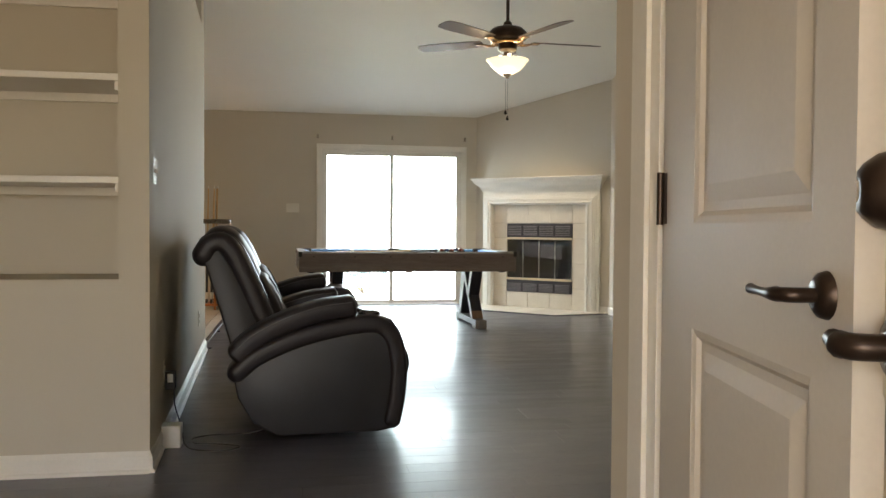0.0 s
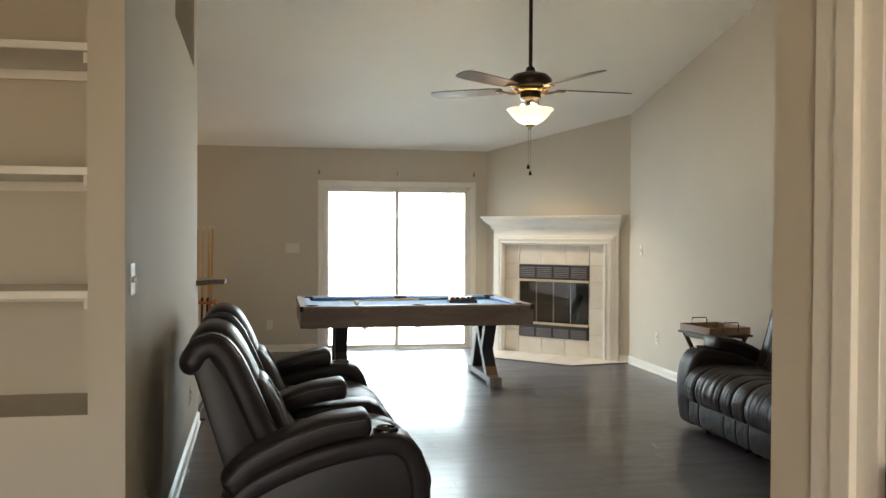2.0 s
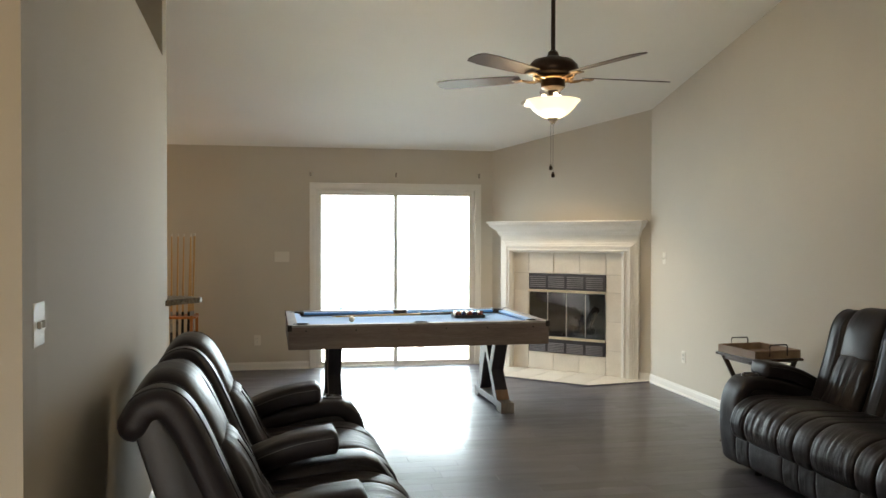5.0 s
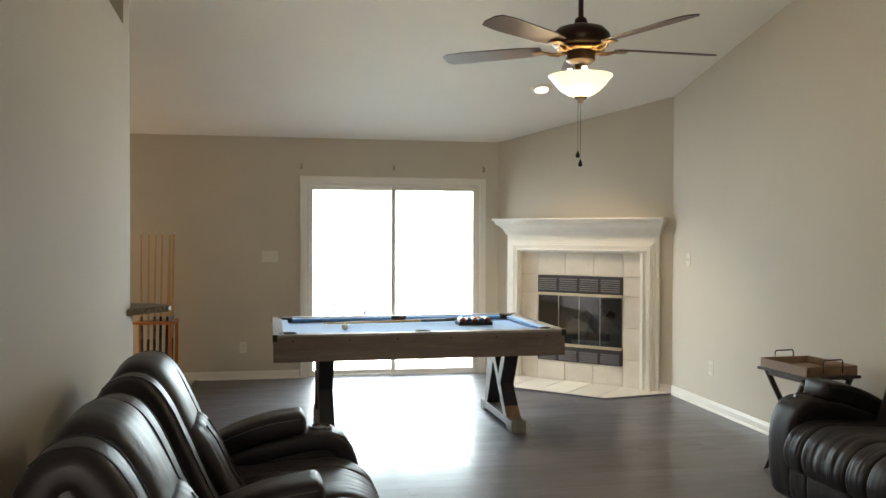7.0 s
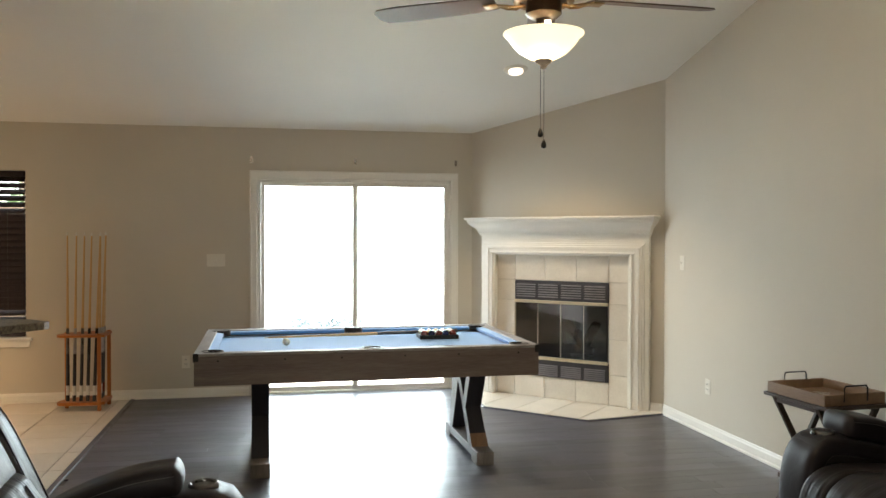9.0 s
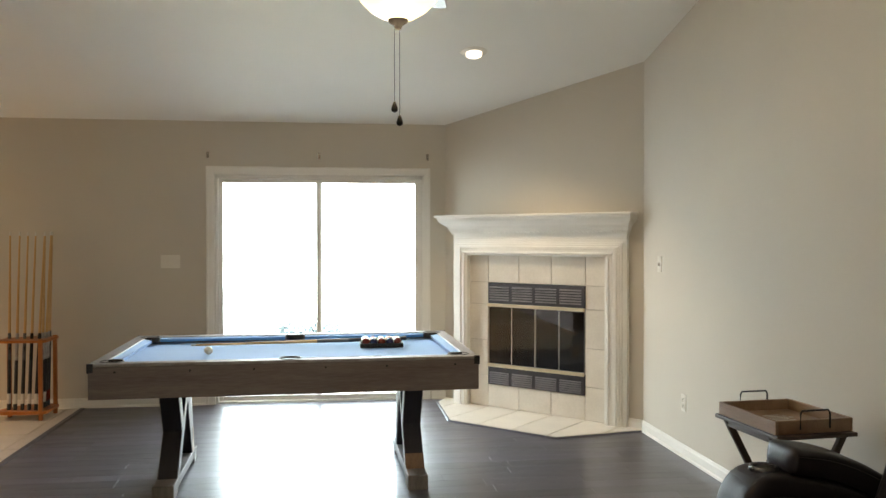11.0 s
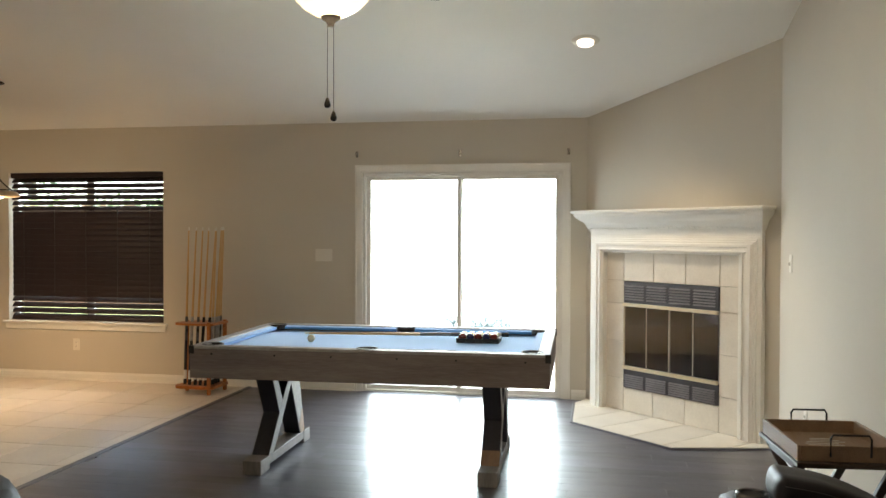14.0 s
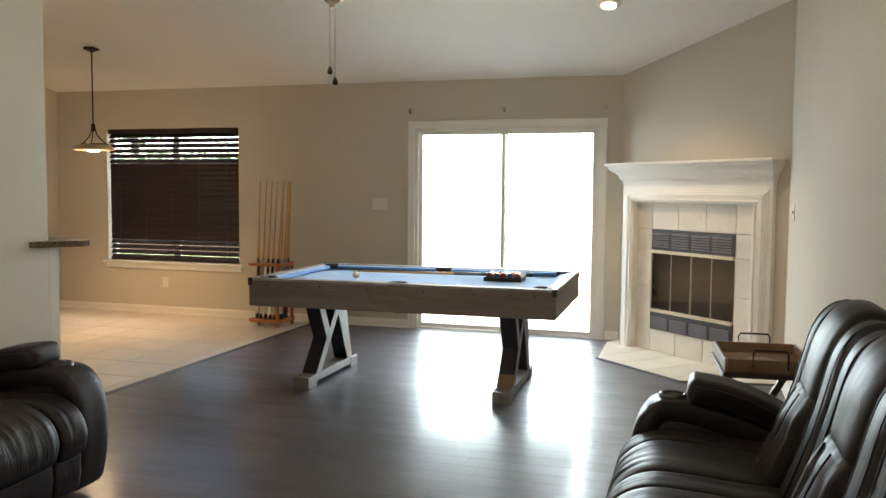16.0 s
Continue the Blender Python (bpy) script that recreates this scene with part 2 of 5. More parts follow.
    "paper": mat("white_label", (0.6, 0.58, 0.52), (0.66, 0.64, 0.58), (0.6, 0.7), 6, 60, 0.0),
}
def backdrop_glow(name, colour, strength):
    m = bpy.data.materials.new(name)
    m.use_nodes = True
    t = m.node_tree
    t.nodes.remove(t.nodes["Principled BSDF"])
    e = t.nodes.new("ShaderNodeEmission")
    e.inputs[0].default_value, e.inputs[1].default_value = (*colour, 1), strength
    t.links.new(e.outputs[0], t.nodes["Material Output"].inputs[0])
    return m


# emission of the added sheet that lights the room in the sky's place
M["sky_sheet_glow"] = backdrop_glow("sky_sheet_glow", (0.84, 0.97, 1.06), 1.95)
M["glass"] = glassy("clear_glass")
M["smoked"] = glassy("smoked_glass", (0.66, 0.70, 0.72), 0.05, 2.3)

# ---- helpers for meshes ----


def bm_box(bm, a, b, bevel=0.0, seg=1):
    v = [bm.verts.new((x, y, z)) for z in (a[2], b[2]) for y in (a[1], b[1]) for x in (a[0], b[0])]
    fs = [bm.faces.new([v[i] for i in q]) for q in ((0, 2, 3, 1), (4, 5, 7, 6), (0, 1, 5, 4), (2, 6, 7, 3), (0, 4, 6, 2), (1, 3, 7, 5))]
    if bevel:
        es = list({e for f in fs for e in f.edges})
        bmesh.ops.bevel(bm, geom=es, offset=bevel, segments=seg, affect="EDGES", profile=0.5)
    return v


def box(a, b, bevel=0.0, seg=1):
    bm = bmesh.new()
    bm_box(bm, a, b, bevel, seg)
    return bm


def prism(bm, poly, axis, lo, hi, bevel=0.0, seg=2):
    """poly in the two remaining axes, extruded along axis from lo to hi."""
    def p3(q, w):
        return (w, q[0], q[1]) if axis == "x" else (q[0], w, q[1]) if axis == "y" else (q[0], q[1], w)
    a = [bm.verts.new(p3(q, lo)) for q in poly]
    b = [bm.verts.new(p3(q, hi)) for q in poly]
    fs = [bm.faces.new(a), bm.faces.new(b[::-1])]
    n = len(poly)
    for i in range(n):
        fs.append(bm.faces.new((a[i], b[i], b[(i + 1) % n], a[(i + 1) % n])))
    bmesh.ops.recalc_face_normals(bm, faces=fs)
    if bevel:
        es = [e for e in fs[0].edges] + [e for e in fs[1].edges]
        bmesh.ops.bevel(bm, geom=es, offset=bevel, segments=seg, affect="EDGES", profile=0.5)


def lathe(bm, prof, seg=24, centre=(0, 0, 0), axis="z"):
    rings = []
    for r, h in prof:
        ring = []
        for k in range(seg if r > 1e-6 else 1):
            a = 2 * math.pi * k / seg
            p = (r * math.cos(a), r * math.sin(a), h)
            if axis == "y":
                p = (p[0], p[2], p[1])
            if axis == "x":
                p = (p[2], p[0], p[1])
            ring.append(bm.verts.new((p[0] + centre[0], p[1] + centre[1], p[2] + centre[2])))
        rings.append(ring)
    fs = []
    for a, b in zip(rings, rings[1:]):
        for k in range(seg):
            q = [a[k % len(a)], a[(k + 1) % len(a)], b[(k + 1) % len(b)], b[k % len(b)]]
            q = list(dict.fromkeys(q))
            if len(q) > 2:
                fs.append(bm.faces.new(q))
    bmesh.ops.recalc_face_normals(bm, faces=fs)


def tube(bm, pts, r, seg=8):
    pts = [Vector(p) for p in pts]
    rings = []
    up = Vector((0.03, 0.02, 1))
    for i, p in enumerate(pts):
        d = (pts[min(i + 1, len(pts) - 1)] - pts[max(i - 1, 0)]).normalized()
        s = d.cross(up)
        s = s.normalized() if s.length > 1e-3 else Vector((1, 0, 0))
        w = s.cross(d)
        rr = r[i] if isinstance(r, (list, tuple)) else r
        rings.append([bm.verts.new(p + rr * (math.cos(2 * math.pi * k / seg) * s + math.sin(2 * math.pi * k / seg) * w)) for k in range(seg)])
    fs = [bm.faces.new((a[k], a[(k + 1) % seg], b[(k + 1) % seg], b[k])) for a, b in zip(rings, rings[1:]) for k in range(seg)]
    fs += [bm.faces.new(rings[0]), bm.faces.new(rings[-1][::-1])]
    bmesh.ops.recalc_face_normals(bm, faces=fs)


def smooth_path(pts, n):
    """Catmull-Rom through the points."""
    pts = [np.array(p, float) for p in pts]
    ext = [2 * pts[0] - pts[1]] + pts + [2 * pts[-1] - pts[-2]]
    out = []
    for i in range(len(pts) - 1):
        p0, p1, p2, p3 = ext[i : i + 4]
        for k in range(n):
            t = k / n
            out.append(0.5 * (2 * p1 + (p2 - p0) * t + (2 * p0 - 5 * p1 + 4 * p2 - p3) * t * t + (3 * p1 - p0 - 3 * p2 + p3) * t**3))
    return out + [pts[-1]]


def cushion(bm, path, y, w, h, e=2.8, n=28, steps=4, pleat=0.0, waves=5, taper=0.0, crease=0.0, seed=0, gather=0.0, nose=0.9, since=0.0):
    """A stuffed piece: a soft section, half-width w along y and half-thickness h, carried along a path in the x-z plane."""
    pts = smooth_path(path, steps)
    tang = [pts[min(i + 1, len(pts) - 1)] - pts[max(i - 1, 0)] for i in range(len(pts))]
    tang = [t / np.linalg.norm(t) for t in tang]
    first, last = pts[0], pts[-1]
    rows = []
    ends = ((1.06, 0.06), (1.02, 0.32), (0.88, 0.58), (0.62, 0.80), (0.30, 0.95))
    for back, k in ends:
        rows.append((first - tang[0] * h * back * nose, tang[0], k))
    rows += [(p, t, 1.0) for p, t in zip(pts, tang)]
    for back, k in ends[::-1]:
        rows.append((last + tang[-1] * h * back * nose, tang[-1], k))
    rings = []
    total = len(rows) - 1
    for i, (c, t, k) in enumerate(rows):
        nx, nz = -t[1], t[0]
        s = i / total
        ring = []
        for j in range(n):
            a = 2 * math.pi * j / n
            u = math.sin(math.pi / 2 - a) if a <= math.pi else math.sin(a - 3 * math.pi / 2)
            v = math.copysign(max(0.0, 1 - abs(u) ** e) ** (1 / e), 1 if a <= math.pi else -1)
            kw = 1 - (1 - k) * min(1.0, h / w * 1.1)
            hh = h * k * (1 - taper * s)
            hh *= 1 + pleat * math.cos(waves * math.pi * u) * (1 - abs(u) ** 4)
            hh *= 1 + crease * noise.noise(Vector((u * 1.5 + seed, s * 6 + seed * 3, v)))
            if gather:
                # wrinkles that run down from the seam and fade towards the sides
                w0 = max(0.0, min(1.0, (s - since) / (1 - since)))
                fade = math.sin(math.pi * min(1.0, w0 * 1.1)) ** 2 * (1 - abs(u) ** 6)
                hh *= 1 + gather * fade * (noise.noise(Vector((u * 7.0 + seed * 5, s * 2.2, seed))) + 0.5 * noise.noise(Vector((u * 15.0, s * 4.0, seed * 2))))
            ring.append(bm.verts.new((c[0] + nx * v * hh, y + u * w * kw, c[1] + nz * v * hh)))
        rings.append(ring)
    fs = [bm.faces.new((a[k], a[(k + 1) % n], b[(k + 1) % n], b[k])) for a, b in zip(rings, rings[1:]) for k in range(n)]
    fs += [bm.faces.new(rings[0]), bm.faces.new(rings[-1][::-1])]
    bmesh.ops.recalc_face_normals(bm, faces=fs)


def finish(name, bm, material, smooth=False):
    me = bpy.data.meshes.new(name)
    bm.to_mesh(me)
    bm.free()
    me.materials.append(M[material])
    if smooth:
        me.polygons.foreach_set("use_smooth", [True] * len(me.polygons))
        me.set_sharp_from_angle(angle=radians(smooth if smooth is not True else 50))
    return me


def part(name, bm, material, parent, label="", smooth=False):
    ob = new(name, finish(name, bm, material, smooth))
    ob.parent = parent
    if label:
        tagged(ob, label)
    return ob


def thing(name, label, category, m=None, group=""):
    ob = new(name)
    ob.empty_display_size = 0.1
    if m is not None:
        ob.matrix_world = m
    return tagged(ob, label, category, group)


def single(name, bm, material, label, category, smooth=False, group="", m=None):
    ob = new(name, finish(name, bm, material, smooth))
    if m is not None:
        ob.matrix_world = m
    return tagged(ob, label, category, group)


def structure(name, bm, material, label="", smooth=False):
    return tagged(new(name, finish(name, bm, material, smooth)), label, "", "", "structure")


# ---- the shell ----
RISE = 0.208
RIDGE_Y, BACK_Y, RIGHT_X, LEFT_X = 5.0, 10.1, 5.25, -2.5


def roof_z(y):
    return 2.5 + RISE * (BACK_Y - max(y, RIDGE_Y))


def wall_with_holes(bm, x0, x1, z0, z1, holes, y0, y1):
    """A wall along x from y0 to y1, with rectangular openings (x0, x1, z0, z1)."""
    xs = sorted({x0, x1, *[h[0] for h in holes], *[h[1] for h in holes]})
    zs = sorted({z0, z1, *[h[2] for h in holes], *[h[3] for h in holes]})
    for a, b in zip(xs, xs[1:]):
        run = None
        for c, d in zip(zs, zs[1:]):
            inside = any(h[0] - 1e-6 < a and b < h[1] + 1e-6 and h[2] - 1e-6 < c and d < h[3] + 1e-6 for h in holes)
            if inside:
                if run:
                    bm_box(bm, (a, y0, run[0]), (b, y1, run[1]))
                run = None
            else:
                run = (run[0], d) if run else (c, d)
        if run:
            bm_box(bm, (a, y0, run[0]), (b, y1, run[1]))


DOOR = (1.88, 3.715, 0.0, 2.03)
WINDOW = (-1.83, -0.135, 0.585, 2.07)
bm = bmesh.new()
wall_with_holes(bm, LEFT_X - 0.15, 5.4, 0, 2.5, [DOOR, WINDOW], BACK_Y, BACK_Y + 0.15)
structure("wall_north", bm, "wall", "beige painted wall with sliding door and window")
bm = bmesh.new()
side = [(0.72, 0), (BACK_Y, 0), (BACK_Y, 2.5), (RIDGE_Y, roof_z(RIDGE_Y)), (0.72, roof_z(RIDGE_Y))]
prism(bm, side, "x", RIGHT_X, RIGHT_X + 0.15)
structure("wall_east", bm, "wall", "long beige painted wall")
bm = bmesh.new()
prism(bm, [(2.9, 0), (BACK_Y, 0), (BACK_Y, 2.5), (RIDGE_Y, roof_z(RIDGE_Y)), (2.9, roof_z(RIDGE_Y))], "x", LEFT_X - 0.15, LEFT_X)
structure("wall_dining", bm, "wall")
bm = bmesh.new()
D0, D1 = (3.93, 10.1), (5.25, 8.63)
_c, _s = math.cos(radians(-44.2)), math.sin(radians(-44.2))


def _fp(u, v):
    return (4.572 + u * _c - v * _s, 9.3115 + u * _s + v * _c)


prism(bm, [D0, _fp(-0.5, 0.045), _fp(-0.5, 0.2), (5.25, 10.1)], "z", 0, 1.1)
prism(bm, [D1, (5.25, 10.1), _fp(0.5, 0.2), _fp(0.5, 0.045)], "z", 0, 1.1)
prism(bm, [_fp(-0.5, 0.12), _fp(0.5, 0.12), _fp(0.5, 0.2), _fp(-0.5, 0.2)], "z", 0, 1.1)
structure("wall_corner_lower", bm, "wall")
bm = bmesh.new()
prism(bm, [D0, D1, (5.25, 10.1)], "z", 1.1, 2.82)
diag = structure("wall_corner", bm, "wall", "angled corner wall behind the fireplace")
for v in diag.data.vertices:
    if v.co.z > 2:
        v.co.z = roof_z(v.co.y) + 0.03
# wall with the niche, and the partition
NICHE = (-0.22, 0.835, 0.808, 2.45)
bm = bmesh.new()
wall_with_holes(bm, -0.4, 0.957, 0, roof_z(0), [NICHE], 2.78, 2.90)
structure("wall_niche", bm, "wall", "beige wall with a recessed shelf niche")
bm = bmesh.new()
bm_box(bm, (LEFT_X, 3.20, 0), (0.80, 3.26, roof_z(0)))
structure("wall_niche_back", bm, "wall")
bm = bmesh.new()
bm_box(bm, (NICHE[0] - 0.05, 2.90, NICHE[2] - 0.05), (NICHE[1] + 0.05, 3.20, NICHE[2]))
bm_box(bm, (NICHE[0] - 0.05, 2.90, NICHE[3]), (NICHE[1] + 0.05, 3.20, NICHE[3] + 0.05))
bm_box(bm, (NICHE[0] - 0.05, 2.90, NICHE[2]), (NICHE[0], 3.20, NICHE[3]))
structure("wall_niche_lining", bm, "wall")
bm = bmesh.new()
PW0, PW1 = (0.957, 2.78), (0.802, 6.285)
prism(bm, [(0.957, 2.90), PW1, (0.66, 6.285), (0.835, 2.90)], "z", 0, 2.62)
prism(bm, [(0.802, 6.287), (0.80, 6.37), (-0.9, 6.37), (-0.9, 6.25), (0.60, 6.25), (0.60, 6.287)], "z", 0, 1.04)
structure("wall_partition", bm, "wall", "grey-beige partition wall ending in a half wall")
bm = bmesh.new()
bm_box(bm, (0.60, 6.12, 2.62), (0.80, 6.285, roof_z(6.2)))
prism(bm, [(0.957, 2.90), (0.88, 4.55), (0.74, 4.55), (0.80, 2.90)], "z", 2.62, roof_z(2.9))
structure("wall_upper", bm, "wall")
bm = bmesh.new()
prism(bm, [(0.83, 2.92), (0.655, 6.19), (LEFT_X, 6.19), (LEFT_X, 2.92)], "z", 2.46, 2.615)
structure("ceiling_kitchen", bm, "ceiling")
# entry
bm = bmesh.new()
bm_box(bm, (2.274, 0.72, 0), (5.25, 0.98, roof_z(0)))
structure("wall_entry", bm, "wall")
bm = bmesh.new()
wall_with_holes(bm, -0.55, 3.05, 0, 2.75, [(-0.3, 1.2, 0.25, 2.35)], -3.2, -3.05)
bm_box(bm, (-0.55, -3.05, 0), (-0.4, 2.9, 2.75))
bm_box(bm, (-0.55, 0.72, 2.75), (-0.4, 2.9, roof_z(0)))
bm_box(bm, (2.9, -3.05, 0), (3.05, 0.72, 2.75))
structure("wall_hall", bm, "wall")
bm = bmesh.new()
bm_box(bm, (-0.55, -3.2, 2.75), (3.05, 0.72, 2.9))
bm_box(bm, (-0.4, 0.72, 2.75), (2.274, 0.98, roof_z(0)))
structure("ceiling_hall", bm, "ceiling")
bm = bmesh.new()
prism(bm, [(BACK_Y + 0.15, roof_z(BACK_Y + 0.15)), (RIDGE_Y, roof_z(RIDGE_Y)), (0.72, roof_z(0)), (0.72, roof_z(0) + 0.15), (RIDGE_Y, roof_z(0) + 0.15), (BACK_Y + 0.15, 2.65)], "x", LEFT_X - 0.15, RIGHT_X + 0.15)
structure("ceiling", bm, "ceiling", "white textured vaulted ceiling")
bm = bmesh.new()
bm_box(bm, (LEFT_X - 0.15, -3.3, -0.2), (5.4, 10.3, -0.012))
structure("floor", bm, "underfloor", "dark wood plank floor")


def baseboard(name, pts, z=0.086, d=0.012):
    """Baseboard with a shoe moulding along a line of plan points, the room being to the left of the line."""
    bm = bmesh.new()
    prof = [(0, 0), (d + 0.009, 0), (d + 0.008, 0.012), (d + 0.001, 0.018), (d, 0.022), (d, z - 0.022), (d - 0.004, z - 0.014), (0.006, z - 0.004), (0.004, z), (0, z)]
    for p, q in zip(pts, pts[1:]):
        p, q = Vector(p), Vector(q)
        dr = (q - p).normalized()
        nn = Vector((-dr.y, dr.x))
        ra = [bm.verts.new((*(p + nn * (o + 0.0005)), h)) for o, h in prof]
        rb = [bm.verts.new((*(q + nn * (o + 0.0005)), h)) for o, h in prof]
        fs = [bm.faces.new((ra[i], rb[i], rb[(i + 1) % len(prof)], ra[(i + 1) % len(prof)])) for i in range(len(prof))]
        fs += [bm.faces.new(ra), bm.faces.new(rb[::-1])]
        bmesh.ops.recalc_face_normals(bm, faces=fs)
    return structure(name, bm, "trim", "white painted baseboard with shoe moulding")


baseboard("baseboard", [(1.80, 10.098), (-2.5, 10.098)])
baseboard("baseboard", [(3.93, 10.098), (3.80, 10.098)])
baseboard("baseboard", [(5.248, 1.0), (5.248, 8.62)])
baseboard("baseboard", [(5.243, 8.635), (5.17, 8.716)])
baseboard("baseboard", [(-2.498, 10.09), (-2.498, 6.0)])
baseboard("baseboard", [(0.802, 6.28), (0.938, 3.23)], 0.092, 0.02)
baseboard("baseboard", [(0.94, 3.14), (0.957, 2.765)], 0.092, 0.012)
baseboard("baseboard", [(0.958, 2.779), (-0.4, 2.779)], 0.092, 0.014)
bm = box((0.93, 3.15, 0), (1.03, 3.235, 0.105), 0.004)
structure("trim", bm, "trim", "white plinth block where the baseboard starts")
bm = box((0.745, 6.40, -0.01), (0.785, 10.098, 0.006), 0.003)
structure("trim", bm, "plank", "dark wooden threshold strip between wood and tile")

# sliding door
X0, X1, Z0, Z1 = DOOR


def casing(name, x0, x1, z1, w, y=BACK_Y):
    bm = bmesh.new()
    for a, b, k in ((0, w, 0.016), (0.012, w - 0.012, 0.021), (w - 0.02, w - 0.006, 0.026)):
        bm_box(bm, (x0 - b, y - k, 0), (x0 - a, y - 0.0005, z1 + a), 0.002)
        bm_box(bm, (x1 + a, y - k, 0), (x1 + b, y - 0.0005, z1 + a), 0.002)
        bm_box(bm, (x0 - b, y - k - 0.0006, z1 + a), (x1 + b, y - 0.0005, z1 + b), 0.002)
    return structure(name, bm, "trim", "white painted door casing")


casing("trim_door", X0, X1, Z1, 0.075)
sl = tagged(thing("door_1", "closed two-panel sliding glass patio door in a pale metal frame", "sliding door"), kind="structure")
bm = bmesh.new()
for a, b in (((X0, 0), (X0 + 0.026, Z1)), ((X1 - 0.026, 0), (X1, Z1)), ((X0, Z1 - 0.030), (X1, Z1)), ((X0, 0), (X1, 0.018))):
    bm_box(bm, (a[0] + 0.001, BACK_Y + 0.005, a[1] + 0.001), (b[0] - 0.001, BACK_Y + 0.12, b[1] - 0.001), 0.002)
part("door_frame", bm, "aluminium", sl)


def sash(x0, x1, y):
    bm = bmesh.new()
    s = 0.036
    for a, b in (((x0, 0.02), (x0 + s, 2.0)), ((x1 - s, 0.02), (x1, 2.0)), ((x0 + s, 2.0 - s), (x1 - s, 2.0)), ((x0 + s, 0.02), (x1 - s, 0.06))):
        bm_box(bm, (a[0], y, a[1]), (b[0], y + 0.03, b[1]), 0.002)
    s_ob = part("sash", bm, "aluminium", sl)
    g = part("pane", box((x0 + s, y + 0.012, 0.06), (x1 - s, y + 0.018, 1.965)), "glass", s_ob)
    g.visible_shadow = False
    return s_ob


sash(X0 + 0.0262, 2.818, BACK_Y + 0.045)
sl2 = sash(2.765, X1 - 0.0262, BACK_Y + 0.012)
bm = bmesh.new()
bm_box(bm, (3.66, BACK_Y + 0.008, 0.93), (3.682, BACK_Y + 0.03, 1.18), 0.004)
part("handle", bm, "aluminium", sl2)

# window with blind
wx0, wx1, wz0, wz1 = WINDOW
wn = tagged(thing("window_1", "double window with white frame behind dark blinds", "window"), kind="structure")
bm = bmesh.new()
for a, b in (((wx0, wz0), (wx0 + 0.04, wz1)), ((wx1 - 0.04, wz0), (wx1, wz1)), ((wx0 + 0.04, wz1 - 0.04), (wx1 - 0.04, wz1)), ((wx0 + 0.04, wz0), (wx1 - 0.04, wz0 + 0.04))):
    bm_box(bm, (a[0] + 0.001, BACK_Y + 0.09, a[1] + 0.001), (b[0] - 0.001, BACK_Y + 0.14, b[1] - 0.001), 0.002)
bm_box(bm, (-1.02, BACK_Y + 0.096, wz0 + 0.041), (-0.94, BACK_Y + 0.120, wz1 - 0.041), 0.002)
for x0, x1 in ((wx0 + 0.04, -1.02), (-0.94, wx1 - 0.04)):
    bm_box(bm, (x0, BACK_Y + 0.095, 1.30), (x1, BACK_Y + 0.13, 1.34), 0.002)
part("window_frame", bm, "trim", wn)
for x0, x1 in ((wx0 + 0.04, -1.02), (-0.94, wx1 - 0.04)):
    for z0, z1 in ((wz0 + 0.04, 1.30), (1.34, wz1 - 0.04)):
        g = part("pane", box((x0, BACK_Y + 0.11, z0), (x1, BACK_Y + 0.116, z1)), "glass", wn)
        g.visible_shadow = False
bm = bmesh.new()
bm_box(bm, (wx0 - 0.05, BACK_Y - 0.035, wz0 - 0.028), (wx1 + 0.05, BACK_Y - 0.0005, wz0 - 0.001), 0.006, 2)
bm_box(bm, (wx0 - 0.03, BACK_Y - 0.016, wz0 - 0.085), (wx1 + 0.03, BACK_Y - 0.0005, wz0 - 0.028), 0.004)
part("window_sill", bm, "trim", wn)
blind = thing("venetian_blind", "dark brown wooden venetian blind, lowered with tilted slats", "blind")
part("headrail", box((wx0 + 0.012, BACK_Y + 0.012, wz1 - 0.055), (wx1 - 0.012, BACK_Y + 0.07, wz1 - 0.004), 0.004), "blind", blind)
slat_me = None
N_SLAT = 25
for i in range(N_SLAT):
    z = wz0 + 0.045 + i * (1.365 / (N_SLAT - 1))
    if slat_me is None:
        bm = bmesh.new()
        prism(bm, [(-0.0315, 0.0), (-0.014, 0.0035), (0.0, 0.0048), (0.014, 0.0035), (0.0315, 0.0), (0.0315, -0.0025), (-0.0315, -0.0025)], "x", wx0 + 0.02, wx1 - 0.015)
        slat_me = finish("slat", bm, "blind")
    ob = new("slat", slat_me)
    ob.parent = blind
    open_ = 48 if z > 1.69 or z < 0.82 else 77
    ob.matrix_local = pose(0, BACK_Y + 0.042, z, open_ + random.uniform(-1.0, 1.0), 0, 0)
part("bottom_rail", box((wx0 + 0.02, BACK_Y + 0.02, wz0 + 0.006), (wx1 - 0.015, BACK_Y + 0.065, wz0 + 0.024), 0.003), "blind", blind)
for k in range(5):
    bm = bmesh.new()
    x = wx0 + 0.16 + k * 0.345
    tube(bm, [(x, BACK_Y + 0.016, wz0 + 0.02), (x, BACK_Y + 0.016, wz1 - 0.05)], 0.0016, 5)
    part("cord", bm, "cable", blind)

